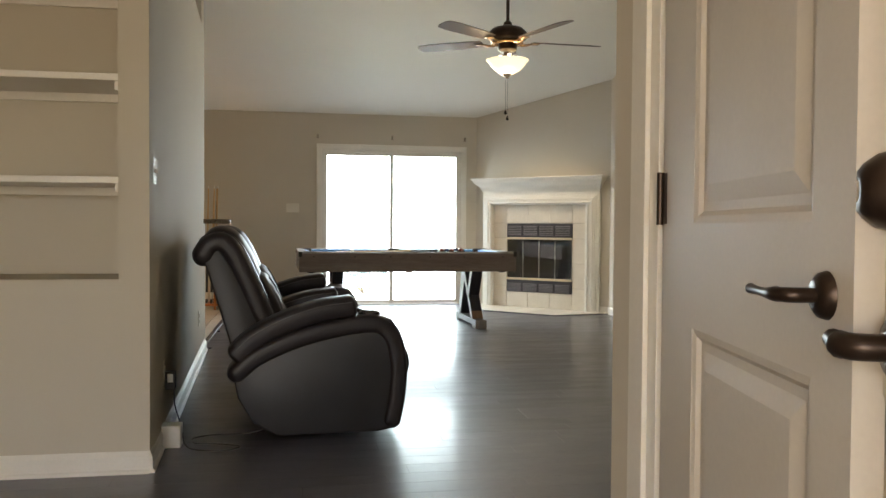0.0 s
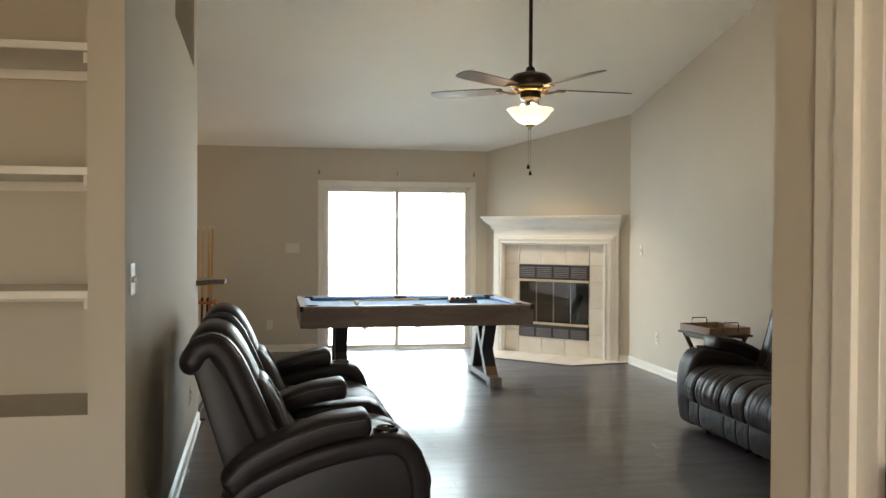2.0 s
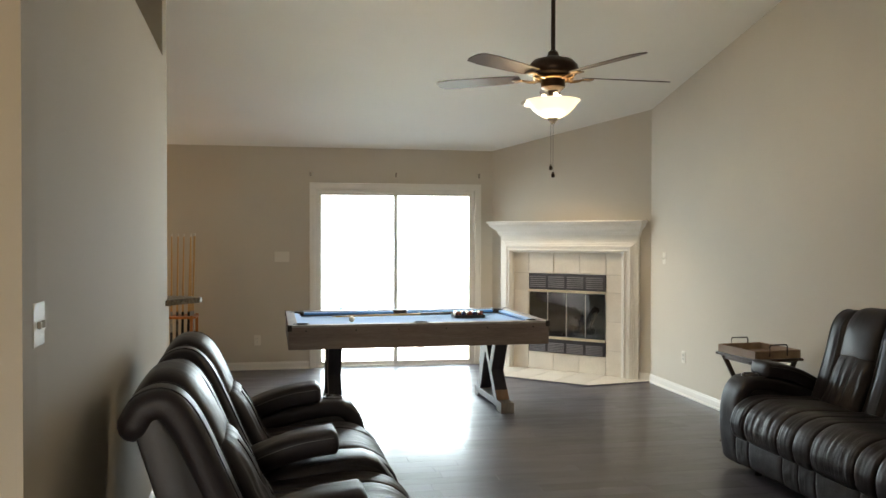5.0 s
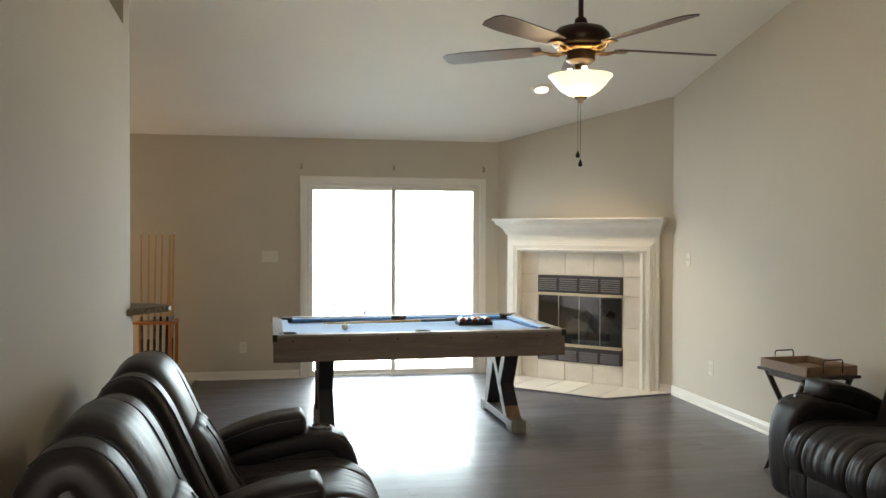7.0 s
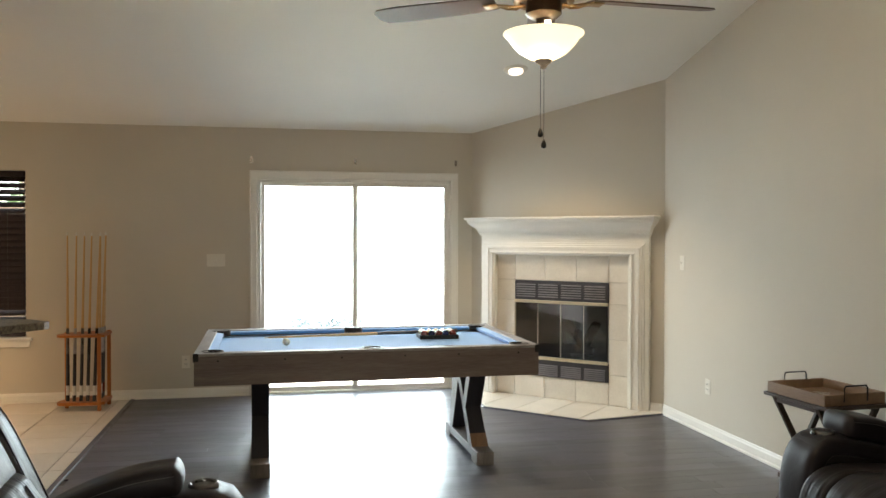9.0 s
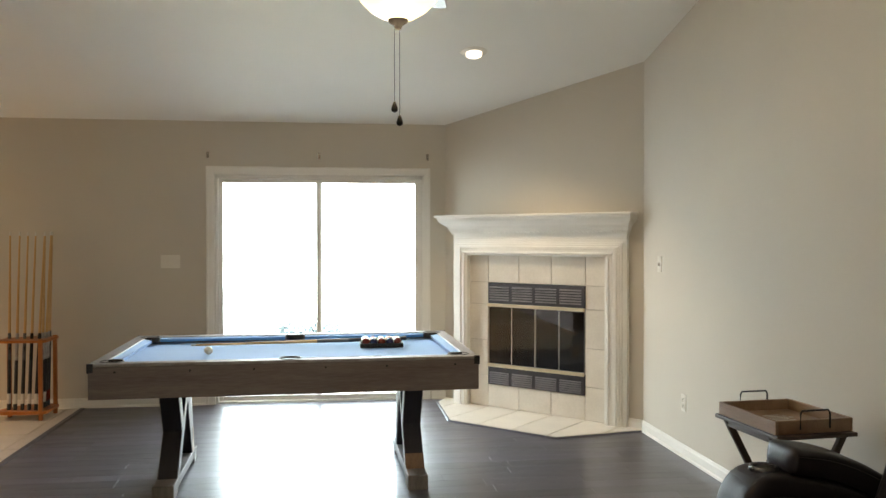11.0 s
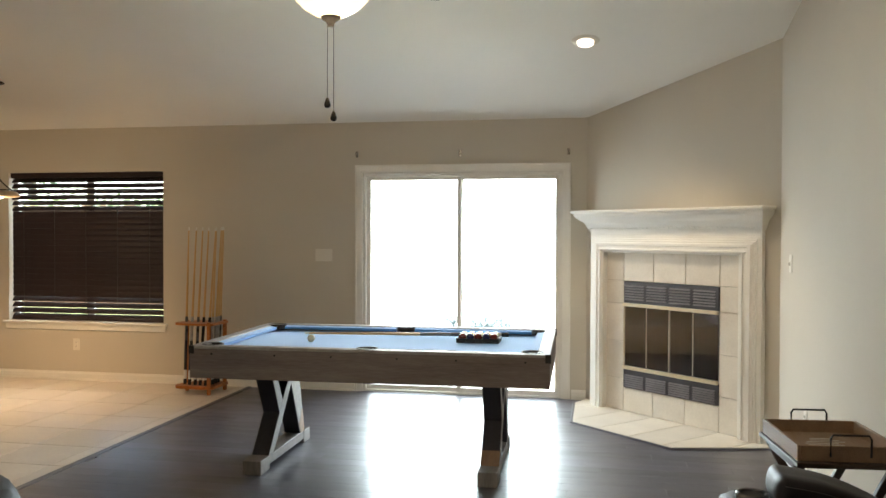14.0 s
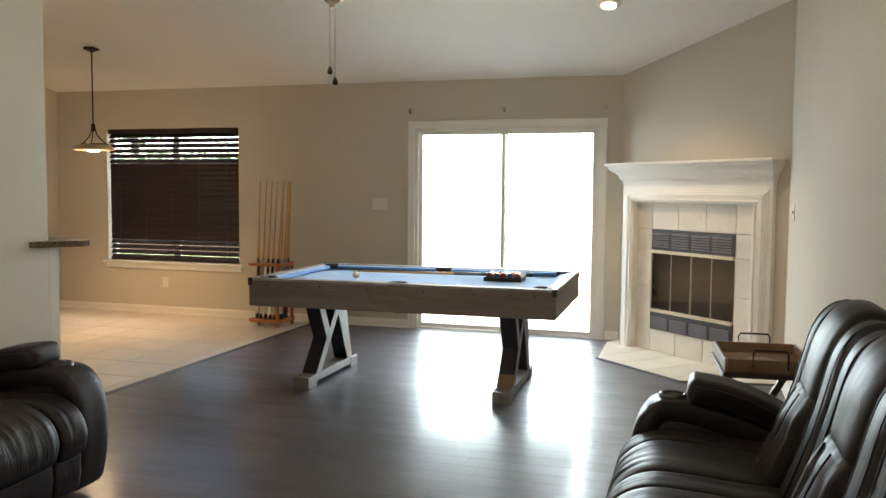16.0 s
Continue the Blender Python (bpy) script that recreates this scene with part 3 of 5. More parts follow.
# wall plates
def plate(name, m, w, gang, label, kind="switch"):
    ob = thing(name, label, "light switch" if kind == "switch" else "power outlet", m)
    part("cover", box((-w / 2, -0.006, -0.058), (w / 2, -0.0003, 0.058), 0.003, 2), "plastic", ob)
    for g in range(gang):
        x = (g - (gang - 1) / 2) * 0.046
        if kind == "switch":
            part("toggle", box((x - 0.005, -0.017, -0.011), (x + 0.005, -0.0062, 0.009), 0.002), "plastic", ob)
        else:
            for dz in (-0.02, 0.02):
                part("socket", box((x - 0.015, -0.0085, dz - 0.013), (x + 0.015, -0.0062, dz + 0.013), 0.004, 2), "plastic", ob)
                bm = bmesh.new()
                for dx in (-0.006, 0.006):
                    bm_box(bm, (x + dx - 0.0012, -0.0092, dz - 0.004), (x + dx + 0.0012, -0.0086, dz + 0.006))
                part("slots", bm, "cable", ob)
    return ob


plate("switch_plate", pose(1.50, BACK_Y, 1.266), 0.165, 3, "cream three-gang switch plate on the beige wall")
plate("outlet_plate", pose(1.229, BACK_Y, 0.33), 0.072, 1, "cream double outlet on the beige wall", "outlet")
plate("outlet_plate", pose(-1.075, BACK_Y, 0.355), 0.072, 1, "cream double outlet under the blind", "outlet")
plate("switch_plate", pose(RIGHT_X, 8.31, 1.283, 0, 0, -90), 0.072, 1, "cream single switch beside the fireplace")
plate("outlet_plate", pose(RIGHT_X, 7.89, 0.363, 0, 0, -90), 0.072, 1, "cream double outlet on the side wall", "outlet")
plate("switch_plate", pose(0.951, 2.92, 1.265, 0, 0, 92.5), 0.115, 2, "cream double switch at the end of the partition")
plate("outlet_plate", pose(0.937, 3.26, 0.335, 0, 0, 92.5), 0.072, 1, "cream outlet with a black adapter plugged in", "outlet")
plate("outlet_plate", pose(0.833, 5.6, 0.335, 0, 0, 92.5), 0.072, 1, "cream outlet low on the partition", "outlet")
for x in (1.82, 2.79, 3.767):
    ob = thing("curtain_bracket", "small pale metal curtain bracket above the sliding door", "bracket", pose(x, BACK_Y, 2.203), "curtain brackets")
    part("plate", box((-0.012, -0.004, -0.028), (0.012, -0.0005, 0.028), 0.002), "chrome", ob)
    bm = bmesh.new()
    tube(bm, [(0, -0.004, -0.012), (0, -0.03, -0.014), (0, -0.042, -0.006), (0, -0.044, 0.008)], 0.004, 6)
    part("hook", bm, "chrome", ob)

# niche shelves
for z in (1.232, 1.656, 2.081):
    ob = thing("niche_shelf", "white painted shelf board on cleats in the wall niche", "shelf", None, "niche shelves")
    part("board", box((NICHE[0] + 0.002, 2.80, z - 0.028), (NICHE[1] - 0.002, 3.198, z), 0.002), "trim", ob)
    part("back_cleat", box((NICHE[0] + 0.002, 3.178, z - 0.066), (NICHE[1] - 0.002, 3.198, z - 0.029), 0.001), "trim", ob)
    part("side_cleat", box((NICHE[1] - 0.022, 2.82, z - 0.066), (NICHE[1] - 0.003, 3.176, z - 0.029), 0.001), "trim", ob)

# granite bar top
bm = bmesh.new()
prism(bm, [(0.813, 6.12), (1.0, 6.36), (1.01, 6.40), (0.90, 6.51), (0.70, 6.56), (-0.95, 6.56), (-0.95, 6.29), (0.66, 6.29), (0.806, 6.288)], "z", 1.048, 1.085, 0.004, 2)
single("bar_top", bm, "granite", "speckled brown granite bar top on the half wall", "countertop")

# ---- fireplace ----
FA = -44.2
FP = pose(4.572, 9.3115, 0, 0, 0, FA)
fp = thing("fireplace", "white painted wooden fireplace surround with beige tiles and black metal insert", "fireplace", FP)
IW, IZ0, IZ1 = 0.464, 0.208, 1.088
TW, TZ = 0.655, 1.32
bm = bmesh.new()
wall_with_holes(bm, -0.80, 0.83, 0.004, 1.60, [(-IW, IW, IZ0, IZ1)], 0.012, 0.055)
part("backing", bm, "pale_grout", fp)


FLUTES = [(0, -0.012), (0, 0.0445), (0.19, 0.0445), (0.20, 0.052), (0.29, 0.052), (0.31, 0.058), (0.41, 0.058), (0.44, 0.0645), (0.58, 0.0645), (0.61, 0.058), (0.75, 0.058), (0.78, 0.066), (0.85, 0.066), (0.88, 0.057), (0.90, 0.052), (0.94, 0.052), (0.95, 0.0445), (1, 0.0445), (1, -0.012)]


def fluted(u0, u1, z0, z1, upright=True):
    """A moulded board of one stepped section with mitred ends, u across."""
    bm = bmesh.new()
    rows = []
    for a, d in FLUTES:
        if upright:
            u = u0 + a * (u1 - u0) if u0 < 0 else u1 - a * (u1 - u0)
            rows.append([bm.verts.new((u, -d, z0)), bm.verts.new((u, -d, z1 + (1 - a) * 0.144))])
        else:
            z = z1 - a * (z1 - z0)
            rows.append([bm.verts.new((u0 + a * 0.145, -d, z)), bm.verts.new((u1 - a * 0.145, -d, z))])
    for p, q in zip(rows, rows[1:] + rows[:1]):
        bm.faces.new((p[0], p[1], q[1], q[0]))
    bm.faces.new([p[0] for p in rows])
    bm.faces.new([p[1] for p in rows][::-1])
    bmesh.ops.recalc_face_normals(bm, faces=bm.faces)
    return bm


part("pilaster", fluted(-0.80, -TW, 0.006, TZ), "trim", fp)
part("pilaster", fluted(TW - 0.003, 0.838, 0.006, TZ), "trim", fp)
part("header", fluted(-0.80, 0.838, TZ, TZ + 0.145, False), "trim", fp)
part("frieze", box((-0.80, -0.0445, TZ + 0.146), (0.838, 0.012, 1.56), 0.001), "trim", fp)
bm = bmesh.new()
prof = [(-0.02, 1.50), (-0.058, 1.50), (-0.060, 1.515), (-0.072, 1.53), (-0.078, 1.552), (-0.092, 1.572), (-0.118, 1.590), (-0.142, 1.612), (-0.150, 1.630), (-0.150, 1.644), (-0.02, 1.644)]


def mitred(bm, prof, half):
    rows = []
    for d, z in prof:
        o = max(-d - 0.045, 0)
        rows.append([bm.verts.new(p) for p in ((-half - o, 0.012, z), (-half - o, d, z), (half + 0.038 + o * 0.7, d, z), (half + 0.038 + o * 0.7, 0.012, z))])
    fs = []
    for a, b in zip(rows, rows[1:]):
        fs += [bm.faces.new((a[i], a[i + 1], b[i + 1], b[i])) for i in range(3)]
    fs += [bm.faces.new(rows[0]), bm.faces.new(rows[-1])]
    bmesh.ops.recalc_face_normals(bm, faces=fs)


mitred(bm, prof, 0.80)
part("crown", bm, "trim", fp)
bm = bmesh.new()
for k in range(41):
    u = -0.79 + k * (1.62 / 40)
    bm_box(bm, (u - 0.013, -0.070, 1.513), (u + 0.013, -0.058, 1.533), 0.001)
tagged(part("dentil", bm, "trim", fp, "row of small white dentil blocks"), kind="stuff")
part("mantel_shelf", box((-0.925, -0.172, 1.645), (0.925, 0.02, 1.668), 0.006, 2), "trim", fp)
insert = part("insert_body", box((-IW - 0.01, 0.10, IZ0 - 0.01), (IW + 0.01, 0.115, IZ1 + 0.01)), "fire_dark", fp, "dark sooty firebox lining")
for z0, z1 in ((0.905, 1.084), (0.212, 0.37)):
    grille = part("grille", box((-IW + 0.003, -0.004, z0), (IW - 0.003, 0.033, z1), 0.003), "firebox", fp, "black louvred metal grille")
    gz0, gz1 = (z0 + 0.035, z1 - 0.035) if z0 > 0.6 else (z0 + 0.015, z1 - 0.055)
    for c in range(4):
        u0 = -IW + 0.02 + c * 0.227
        for k in range(6):
            z = gz0 + (gz1 - gz0) * k / 5
            bm = bmesh.new()
            prism(bm, [(-0.0045, z + 0.006), (-0.016, z - 0.003), (-0.016, z - 0.006), (-0.0045, z - 0.002)], "x", u0, u0 + 0.195)
            part("louvre", bm, "louvre", grille)
for z in (0.895, 0.378):
    part("brass_bar", box((-IW + 0.004, -0.022, z - 0.014), (IW - 0.004, 0.004, z + 0.014), 0.004, 2), "brass", fp, "pale brass door rail")
for k in range(4):
    u0 = -IW + 0.012 + k * 0.2265
    g = part("glass_door", box((u0, 0.004, 0.394), (u0 + 0.222, 0.009, 0.879)), "smoked", fp, "smoked glass panel")
for k in range(3):
    u = -IW + 0.0115 + (k + 1) * 0.2265
    part("glass_edge", box((u - 0.003, 0.001, 0.394), (u + 0.0005, 0.0105, 0.879)), "aluminium", fp)
for u in (-0.11, 0.09):
    bm = bmesh.new()
    tube(bm, [(u, -0.022, 0.378), (u, -0.042, 0.376), (u + 0.05, -0.044, 0.372), (u + 0.07, -0.024, 0.372)], 0.005, 6)
    part("handle", bm, "brass", fp)
for k, (u, z, a, L) in enumerate(((-0.20, 0.60, 50, 0.3), (0.0, 0.66, -20, 0.4), (0.14, 0.58, -52, 0.34), (0.27, 0.60, 62, 0.28), (0.0, 0.46, 2, 0.6))):
    bm = bmesh.new()
    dx, dz = math.cos(radians(a)) * L / 2, math.sin(radians(a)) * L / 2
    tube(bm, smooth_path([(u - dx, 0.055, z - dz), (u, 0.055, z + 0.02), (u + dx, 0.055, z + dz)], 4), [0.036, 0.044, 0.040, 0.045, 0.041, 0.044, 0.040, 0.043, 0.035], 12)
    part("log", bm, "log", fp, "grey ceramic fire log", True)

# ---- reclining sofas ----


def sofa(name, label, m, seats, sw, aw, mid_arm, sx, group, hb=0.0, lean=0.0):
    ob = thing(name, label, "reclining sofa", m, group)

    def P(pts):
        return [(x * sx, z) for x, z in pts]

    arm_poly = P([(0.163, 0.36), (0.276, 0.455), (0.476, 0.538), (0.62, 0.575), (0.77, 0.597), (0.87, 0.597), (0.925, 0.575), (0.965, 0.52), (0.99, 0.43), (1.0, 0.34), (0.985, 0.22), (0.955, 0.05), (0.86, 0.032), (0.38, 0.03), (0.26, 0.10), (0.19, 0.22)])
    roll = P([(0.185, 0.335), (0.29, 0.415), (0.48, 0.495), (0.66, 0.54), (0.81, 0.558), (0.885, 0.54), (0.935, 0.475), (0.958, 0.35), (0.950, 0.20), (0.928, 0.085)])
    pad = P([(0.185, 0.42), (0.27, 0.50), (0.42, 0.577), (0.58, 0.628), (0.73, 0.648)])
    y = 0.0
    arms, seat_y = [], []
    for s in range(seats + 1):
        if s in (0, seats) or mid_arm:
            arms.append((y, y + aw, s in (0, seats)))
            y += aw
        if s < seats:
            seat_y.append((y, y + sw))
            y += sw
    for a0, a1, outer in arms:
        c, w = (a0 + a1) / 2, (a1 - a0) / 2
        if outer:
            bm = bmesh.new()
            prism(bm, arm_poly, "y", a0 + 0.018, a1 - 0.018, 0.012, 2)
            arm = part("arm", bm, "vinyl", ob, "dark grey leatherette arm panel", True)
            bm = bmesh.new()
            cushion(bm, roll, c, w, 0.046, 4.6, 48, 6, crease=0.04, seed=c)
            part("arm_roll", bm, "leather", arm, "", True)
            bm = bmesh.new()
            cx = 0.822 * sx
            zt = 0.607
            lathe(bm, [(0.0, -0.055), (0.036, -0.055), (0.038, -0.01), (0.041, 0.004), (0.047, 0.007), (0.053, 0.004), (0.055, -0.004), (0.055, -0.012)], 28, (cx, c, zt))
            part("cup_holder", bm, "gunmetal", arm, "round dark steel cup holder", True)
            # flat black disc stands for the shade down inside the cup holder
            bm = bmesh.new()
            lathe(bm, [(0.0, 0.0), (0.0395, 0.0)], 24, (cx, c, zt - 0.002))
            part("cup_shade_disc", bm, "cable", arm)
        else:
            bm = bmesh.new()
            prism(bm, [(x, z if z < 0.3 else z - 0.055) for x, z in arm_poly], "y", a0 + 0.01, a1 - 0.01, 0.012, 2)
            arm = part("arm", bm, "leather", ob, "", True)
            bm = bmesh.new()
            cushion(bm, P([(0.5, 0.46), (0.7, 0.485), (0.86, 0.48), (0.94, 0.43), (0.975, 0.34), (0.965, 0.2)]), c, w * 1.02, 0.05, 2.8, 24, 4, crease=0.1)
            part("arm_roll", bm, "leather", arm, "", True)
        bm = bmesh.new()
        dz = 0 if outer else -0.03
        cushion(bm, [(x, z + dz - 0.006) for x, z in pad], c, w * 0.94, 0.053, 4.6, 40, 6, crease=0.05, seed=a0, gather=0.03, nose=0.45)
        part("arm_pad", bm, "leather", arm, "padded black leather armrest", True)
        sp = smooth_path([(x, z + dz) for x, z in pad], 5)
        for side in (-1, 1):
            bm = bmesh.new()
            line = []
            for q in range(1, len(sp)):
                tg = sp[min(q + 1, len(sp) - 1)] - sp[q - 1]
                tg = tg / np.linalg.norm(tg) * sx / abs(sx)
                line.append((sp[q][0] - tg[1] * 0.020, c + side * w * 0.944, sp[q][1] + tg[0] * 0.020))
            tube(bm, line, 0.0014, 5)
            part("stitching", bm, "stitch", arm, "thin grey stitching")
    for i, (s0, s1) in enumerate(seat_y):
        c, w = (s0 + s1) / 2, (s1 - s0) / 2
        sr = w * 0.27
        bm = bmesh.new()
        prism(bm, P([(0.05 - lean, 0.89), (0.13 - lean, 0.92), (0.20 - lean, 0.82), (0.36, 0.42), (0.36, 0.16), (0.22, 0.14), (0.165, 0.40)]), "y", s0 + 0.012, s1 - 0.012, 0.012, 2)
        back = part("backrest", bm, "vinyl", ob, "", True)
        roll_path = [(0.375, 0.44), (0.315 - lean * 0.2, 0.58), (0.255 - lean * 0.6, 0.75), (0.205 - lean, 0.885 + hb), (0.15 - lean, 0.945 + hb), (0.09 - lean, 0.935 + hb), (0.055 - lean, 0.885 + hb)]
        for yc in (s0 + sr, s1 - sr):
            pp = smooth_path(P(roll_path), 4)
            for off in (-0.52, 0.52):
                bm = bmesh.new()
                line = []
                for q in range(len(pp)):
                    tg = pp[min(q + 1, len(pp) - 1)] - pp[max(q - 1, 0)]
                    tg = tg / np.linalg.norm(tg)
                    line.append((pp[q][0] + tg[1] * 0.0555, yc + off * sr, pp[q][1] - tg[0] * 0.0555))
                tube(bm, line[:-3], 0.0028, 6)
                part("piping", bm, "vinyl", back, "", True)
            bm = bmesh.new()
            cushion(bm, P(roll_path), yc, sr * 1.02, 0.056, 3.0, 48, 7, crease=0.05, seed=yc, gather=0.06)
            part("side_roll", bm, "leather", back, "", True)
        bm = bmesh.new()
        cushion(bm, P([(0.275 - lean * 0.7, 0.77), (0.235 - lean, 0.88 + hb), (0.18 - lean, 0.962 + hb), (0.115 - lean, 0.98 + hb), (0.07 - lean, 0.93 + hb)]), c, w * 0.49, 0.051, 3.1, 48, 6, crease=0.07, seed=c, gather=0.04)
        part("headrest", bm, "leather", back, "", True)
        bm = bmesh.new()
        cushion(bm, P([(0.42, 0.47), (0.37, 0.56), (0.325, 0.66), (0.285, 0.725)]), c, w * 0.50, 0.064, 2.8, 80, 8, pleat=0.02, waves=5, crease=0.08, seed=c + 4, gather=0.16)
        part("lumbar_cushion", bm, "gathered", back, "gathered black leather lumbar cushion", True)
        pl = smooth_path(P([(0.42, 0.47), (0.37, 0.56), (0.325, 0.66), (0.285, 0.725)]), 6)
        for off in (-0.17, 0.15):
            bm = bmesh.new()
            line = []
            for q in range(1, len(pl)):
                tg = pl[min(q + 1, len(pl) - 1)] - pl[q - 1]
                tg = tg / np.linalg.norm(tg) * sx / abs(sx)
                line.append((pl[q][0] + tg[1] * 0.0655, c + off * w * (0.7 + 0.3 * q / len(pl)), pl[q][1] - tg[0] * 0.0655))
            tube(bm, line, 0.003, 6)
            part("seam", bm, "vinyl", back, "", True)
        seat = part("seat_base", box((0.30 * sx, s0 + 0.004, 0.055), (0.93 * sx, s1 - 0.004, 0.42)), "vinyl", ob)
        cuts = (0.23, 0.54, 0.23)
        yy = s0
        for k, f in enumerate(cuts):
            wd = f * (s1 - s0)
            bm = bmesh.new()
            lift = 0.006 if k == 1 else 0.0
            cushion(bm, P([(0.42, 0.42), (0.58, 0.425 + lift), (0.74, 0.435 + lift), (0.87, 0.435 + lift), (0.955, 0.40), (0.988, 0.34), (0.980, 0.285)]), yy + wd / 2, wd / 2 * 1.004, 0.060, 7.0, 96 if k == 1 else 56, 9, crease=0.05, seed=yy + 9, gather=0.11 if k == 1 else 0.05, since=0.42)
            part("seat_cushion", bm, "gathered" if k == 1 else "leather", seat, "", True)
            bm = bmesh.new()
            cushion(bm, P([(0.970, 0.225), (0.972, 0.16), (0.962, 0.095)]), yy + wd / 2, wd / 2 * 1.0, 0.034, 9.0, 48, 6, crease=0.06, seed=yy + 2, gather=0.06)
            part("footrest_panel", bm, "leather", seat, "", True)
            yy += wd
        for xf in (0.36, 0.86):
            for yf in (s0 + 0.06, s1 - 0.06):
                bm = bmesh.new()
                lathe(bm, [(0, 0), (0.022, 0), (0.025, 0.05), (0.0, 0.056)], 12, (xf * sx, yf, 0.0))
                part("foot", bm, "black", ob)
    return ob


sofa("recliner_loveseat", "black leather two-seat theater recliner with cup holders beside the partition", pose(1.096, 3.145, 0, 0, 0, 2.5), 2, 0.757, 0.21, True, 1.0, "reclining sofas", 0.0, 0.035)
sofa("recliner_sofa", "black leather three-seat reclining sofa against the long wall", pose(5.242, 5.640, 0, 0, 0, 180), 3, 0.66, 0.22, False, 0.868, "reclining sofas", 0.03)

# ---- pool table ----
pt = thing("pool_table", "pool table with weathered brown wood sides, blue felt and crossed legs", "pool table", pose(2.655, 8.02, 0, 0, 0, 1.3))
HX, HY, TZT = 1.09, 0.665, 0.782
RW = 0.125
for s in (-1, 1):
    part("apron", box((-HX, s * HY if s < 0 else HY - 0.03, 0.585), (HX, (s * HY + 0.03) if s < 0 else HY, TZT - 0.018), 0.002), "table_wood", pt)
    part("end_apron", box((s * HX if s < 0 else HX - 0.03, -HY + 0.031, 0.585), ((s * HX + 0.03) if s < 0 else HX, HY - 0.031, TZT - 0.018), 0.002), "table_wood", pt)
    part("rail", box((-HX - 0.002, s * HY - (0.002 if s < 0 else RW - 0.05), TZT - 0.017), (HX + 0.002, s * HY + (RW - 0.05 if s < 0 else 0.002), TZT), 0.004, 2), "table_edge", pt)
    part("end_rail", box((s * HX - (0.002 if s < 0 else RW - 0.05), -HY + RW - 0.048, TZT - 0.017), (s * HX + (RW - 0.05 if s < 0 else 0.002), HY - RW + 0.048, TZT), 0.004, 2), "table_edge", pt)
    # cushions of the rails
    bm = bmesh.new()
    yi = s * (HY - RW + 0.05)
    for x0, x1 in ((-HX + 0.17, -0.07), (0.07, HX - 0.17)):
        poly = [(yi, TZT - 0.006), (yi - s * 0.05, TZT - 0.012), (yi - s * 0.045, TZT - 0.032), (yi, TZT - 0.035)]
        prism(bm, poly, "x", x0, x1)
    part("cushion_rail", bm, "felt", pt)
    bm = bmesh.new()
    xi = s * (HX - RW + 0.05)
    prism(bm, [(xi, TZT - 0.006), (xi - s * 0.05, TZT - 0.012), (xi - s * 0.045, TZT - 0.032), (xi, TZT - 0.035)], "y", -HY + 0.17, HY - 0.17)
    part("cushion_rail", bm, "felt", pt)
part("playing_bed", box((-HX + 0.06, -HY + 0.06, 0.66), (HX - 0.06, HY - 0.06, TZT - 0.045)), "felt", pt, "blue felt playing surface")
part("body_base", box((-HX + 0.035, -HY + 0.035, 0.60), (HX - 0.035, HY - 0.035, 0.655)), "table_leg", pt)
for sx_ in (-1, 1):
    for sy_ in (-1, 1):
        part("corner_cap", box((sx_ * HX - 0.004 if sx_ > 0 else sx_ * HX - 0.006, sy_ * HY - 0.004 if sy_ > 0 else sy_ * HY - 0.006, TZT - 0.05), (sx_ * HX + 0.006 if sx_ > 0 else sx_ * HX + 0.004, sy_ * HY + 0.006 if sy_ > 0 else sy_ * HY + 0.004, TZT + 0.002), 0.001), "black", pt)
        bm = bmesh.new()
        bm_box(bm, (sx_ * (HX + 0.003) - 0.03 * (sx_ > 0), sy_ * (HY + 0.0032) - 0.006 * (sy_ > 0), TZT - 0.048), (sx_ * (HX + 0.003) + 0.03 * (sx_ < 0), sy_ * (HY + 0.0032) + 0.006 * (sy_ < 0), TZT + 0.0015), 0.001)
        part("corner_cap", bm, "black", pt)
for px_, py_ in ((-1, -1), (0, -1), (1, -1), (-1, 1), (0, 1), (1, 1)):
    cx, cy = px_ * (HX - 0.105), py_ * (HY - (0.10 if px_ else 0.078))
    bm = bmesh.new()
    lathe(bm, [(0.0, -0.035), (0.052, -0.033), (0.056, 0.0005), (0.059, 0.002), (0.064, 0.002), (0.066, 0.0), (0.066, -0.03)], 24, (cx, cy, TZT + 0.001))
    pk = part("pocket", bm, "black", pt, "black pocket liner", True)
    bm = bmesh.new()
    lathe(bm, [(0.0, 0.0), (0.05, -0.003), (0.048, -0.014), (0.03, -0.026), (0, -0.03)], 18, (cx * 0.985, cy * 0.97, 0.597))
    part("pocket_cup", bm, "black", pt, "", True)
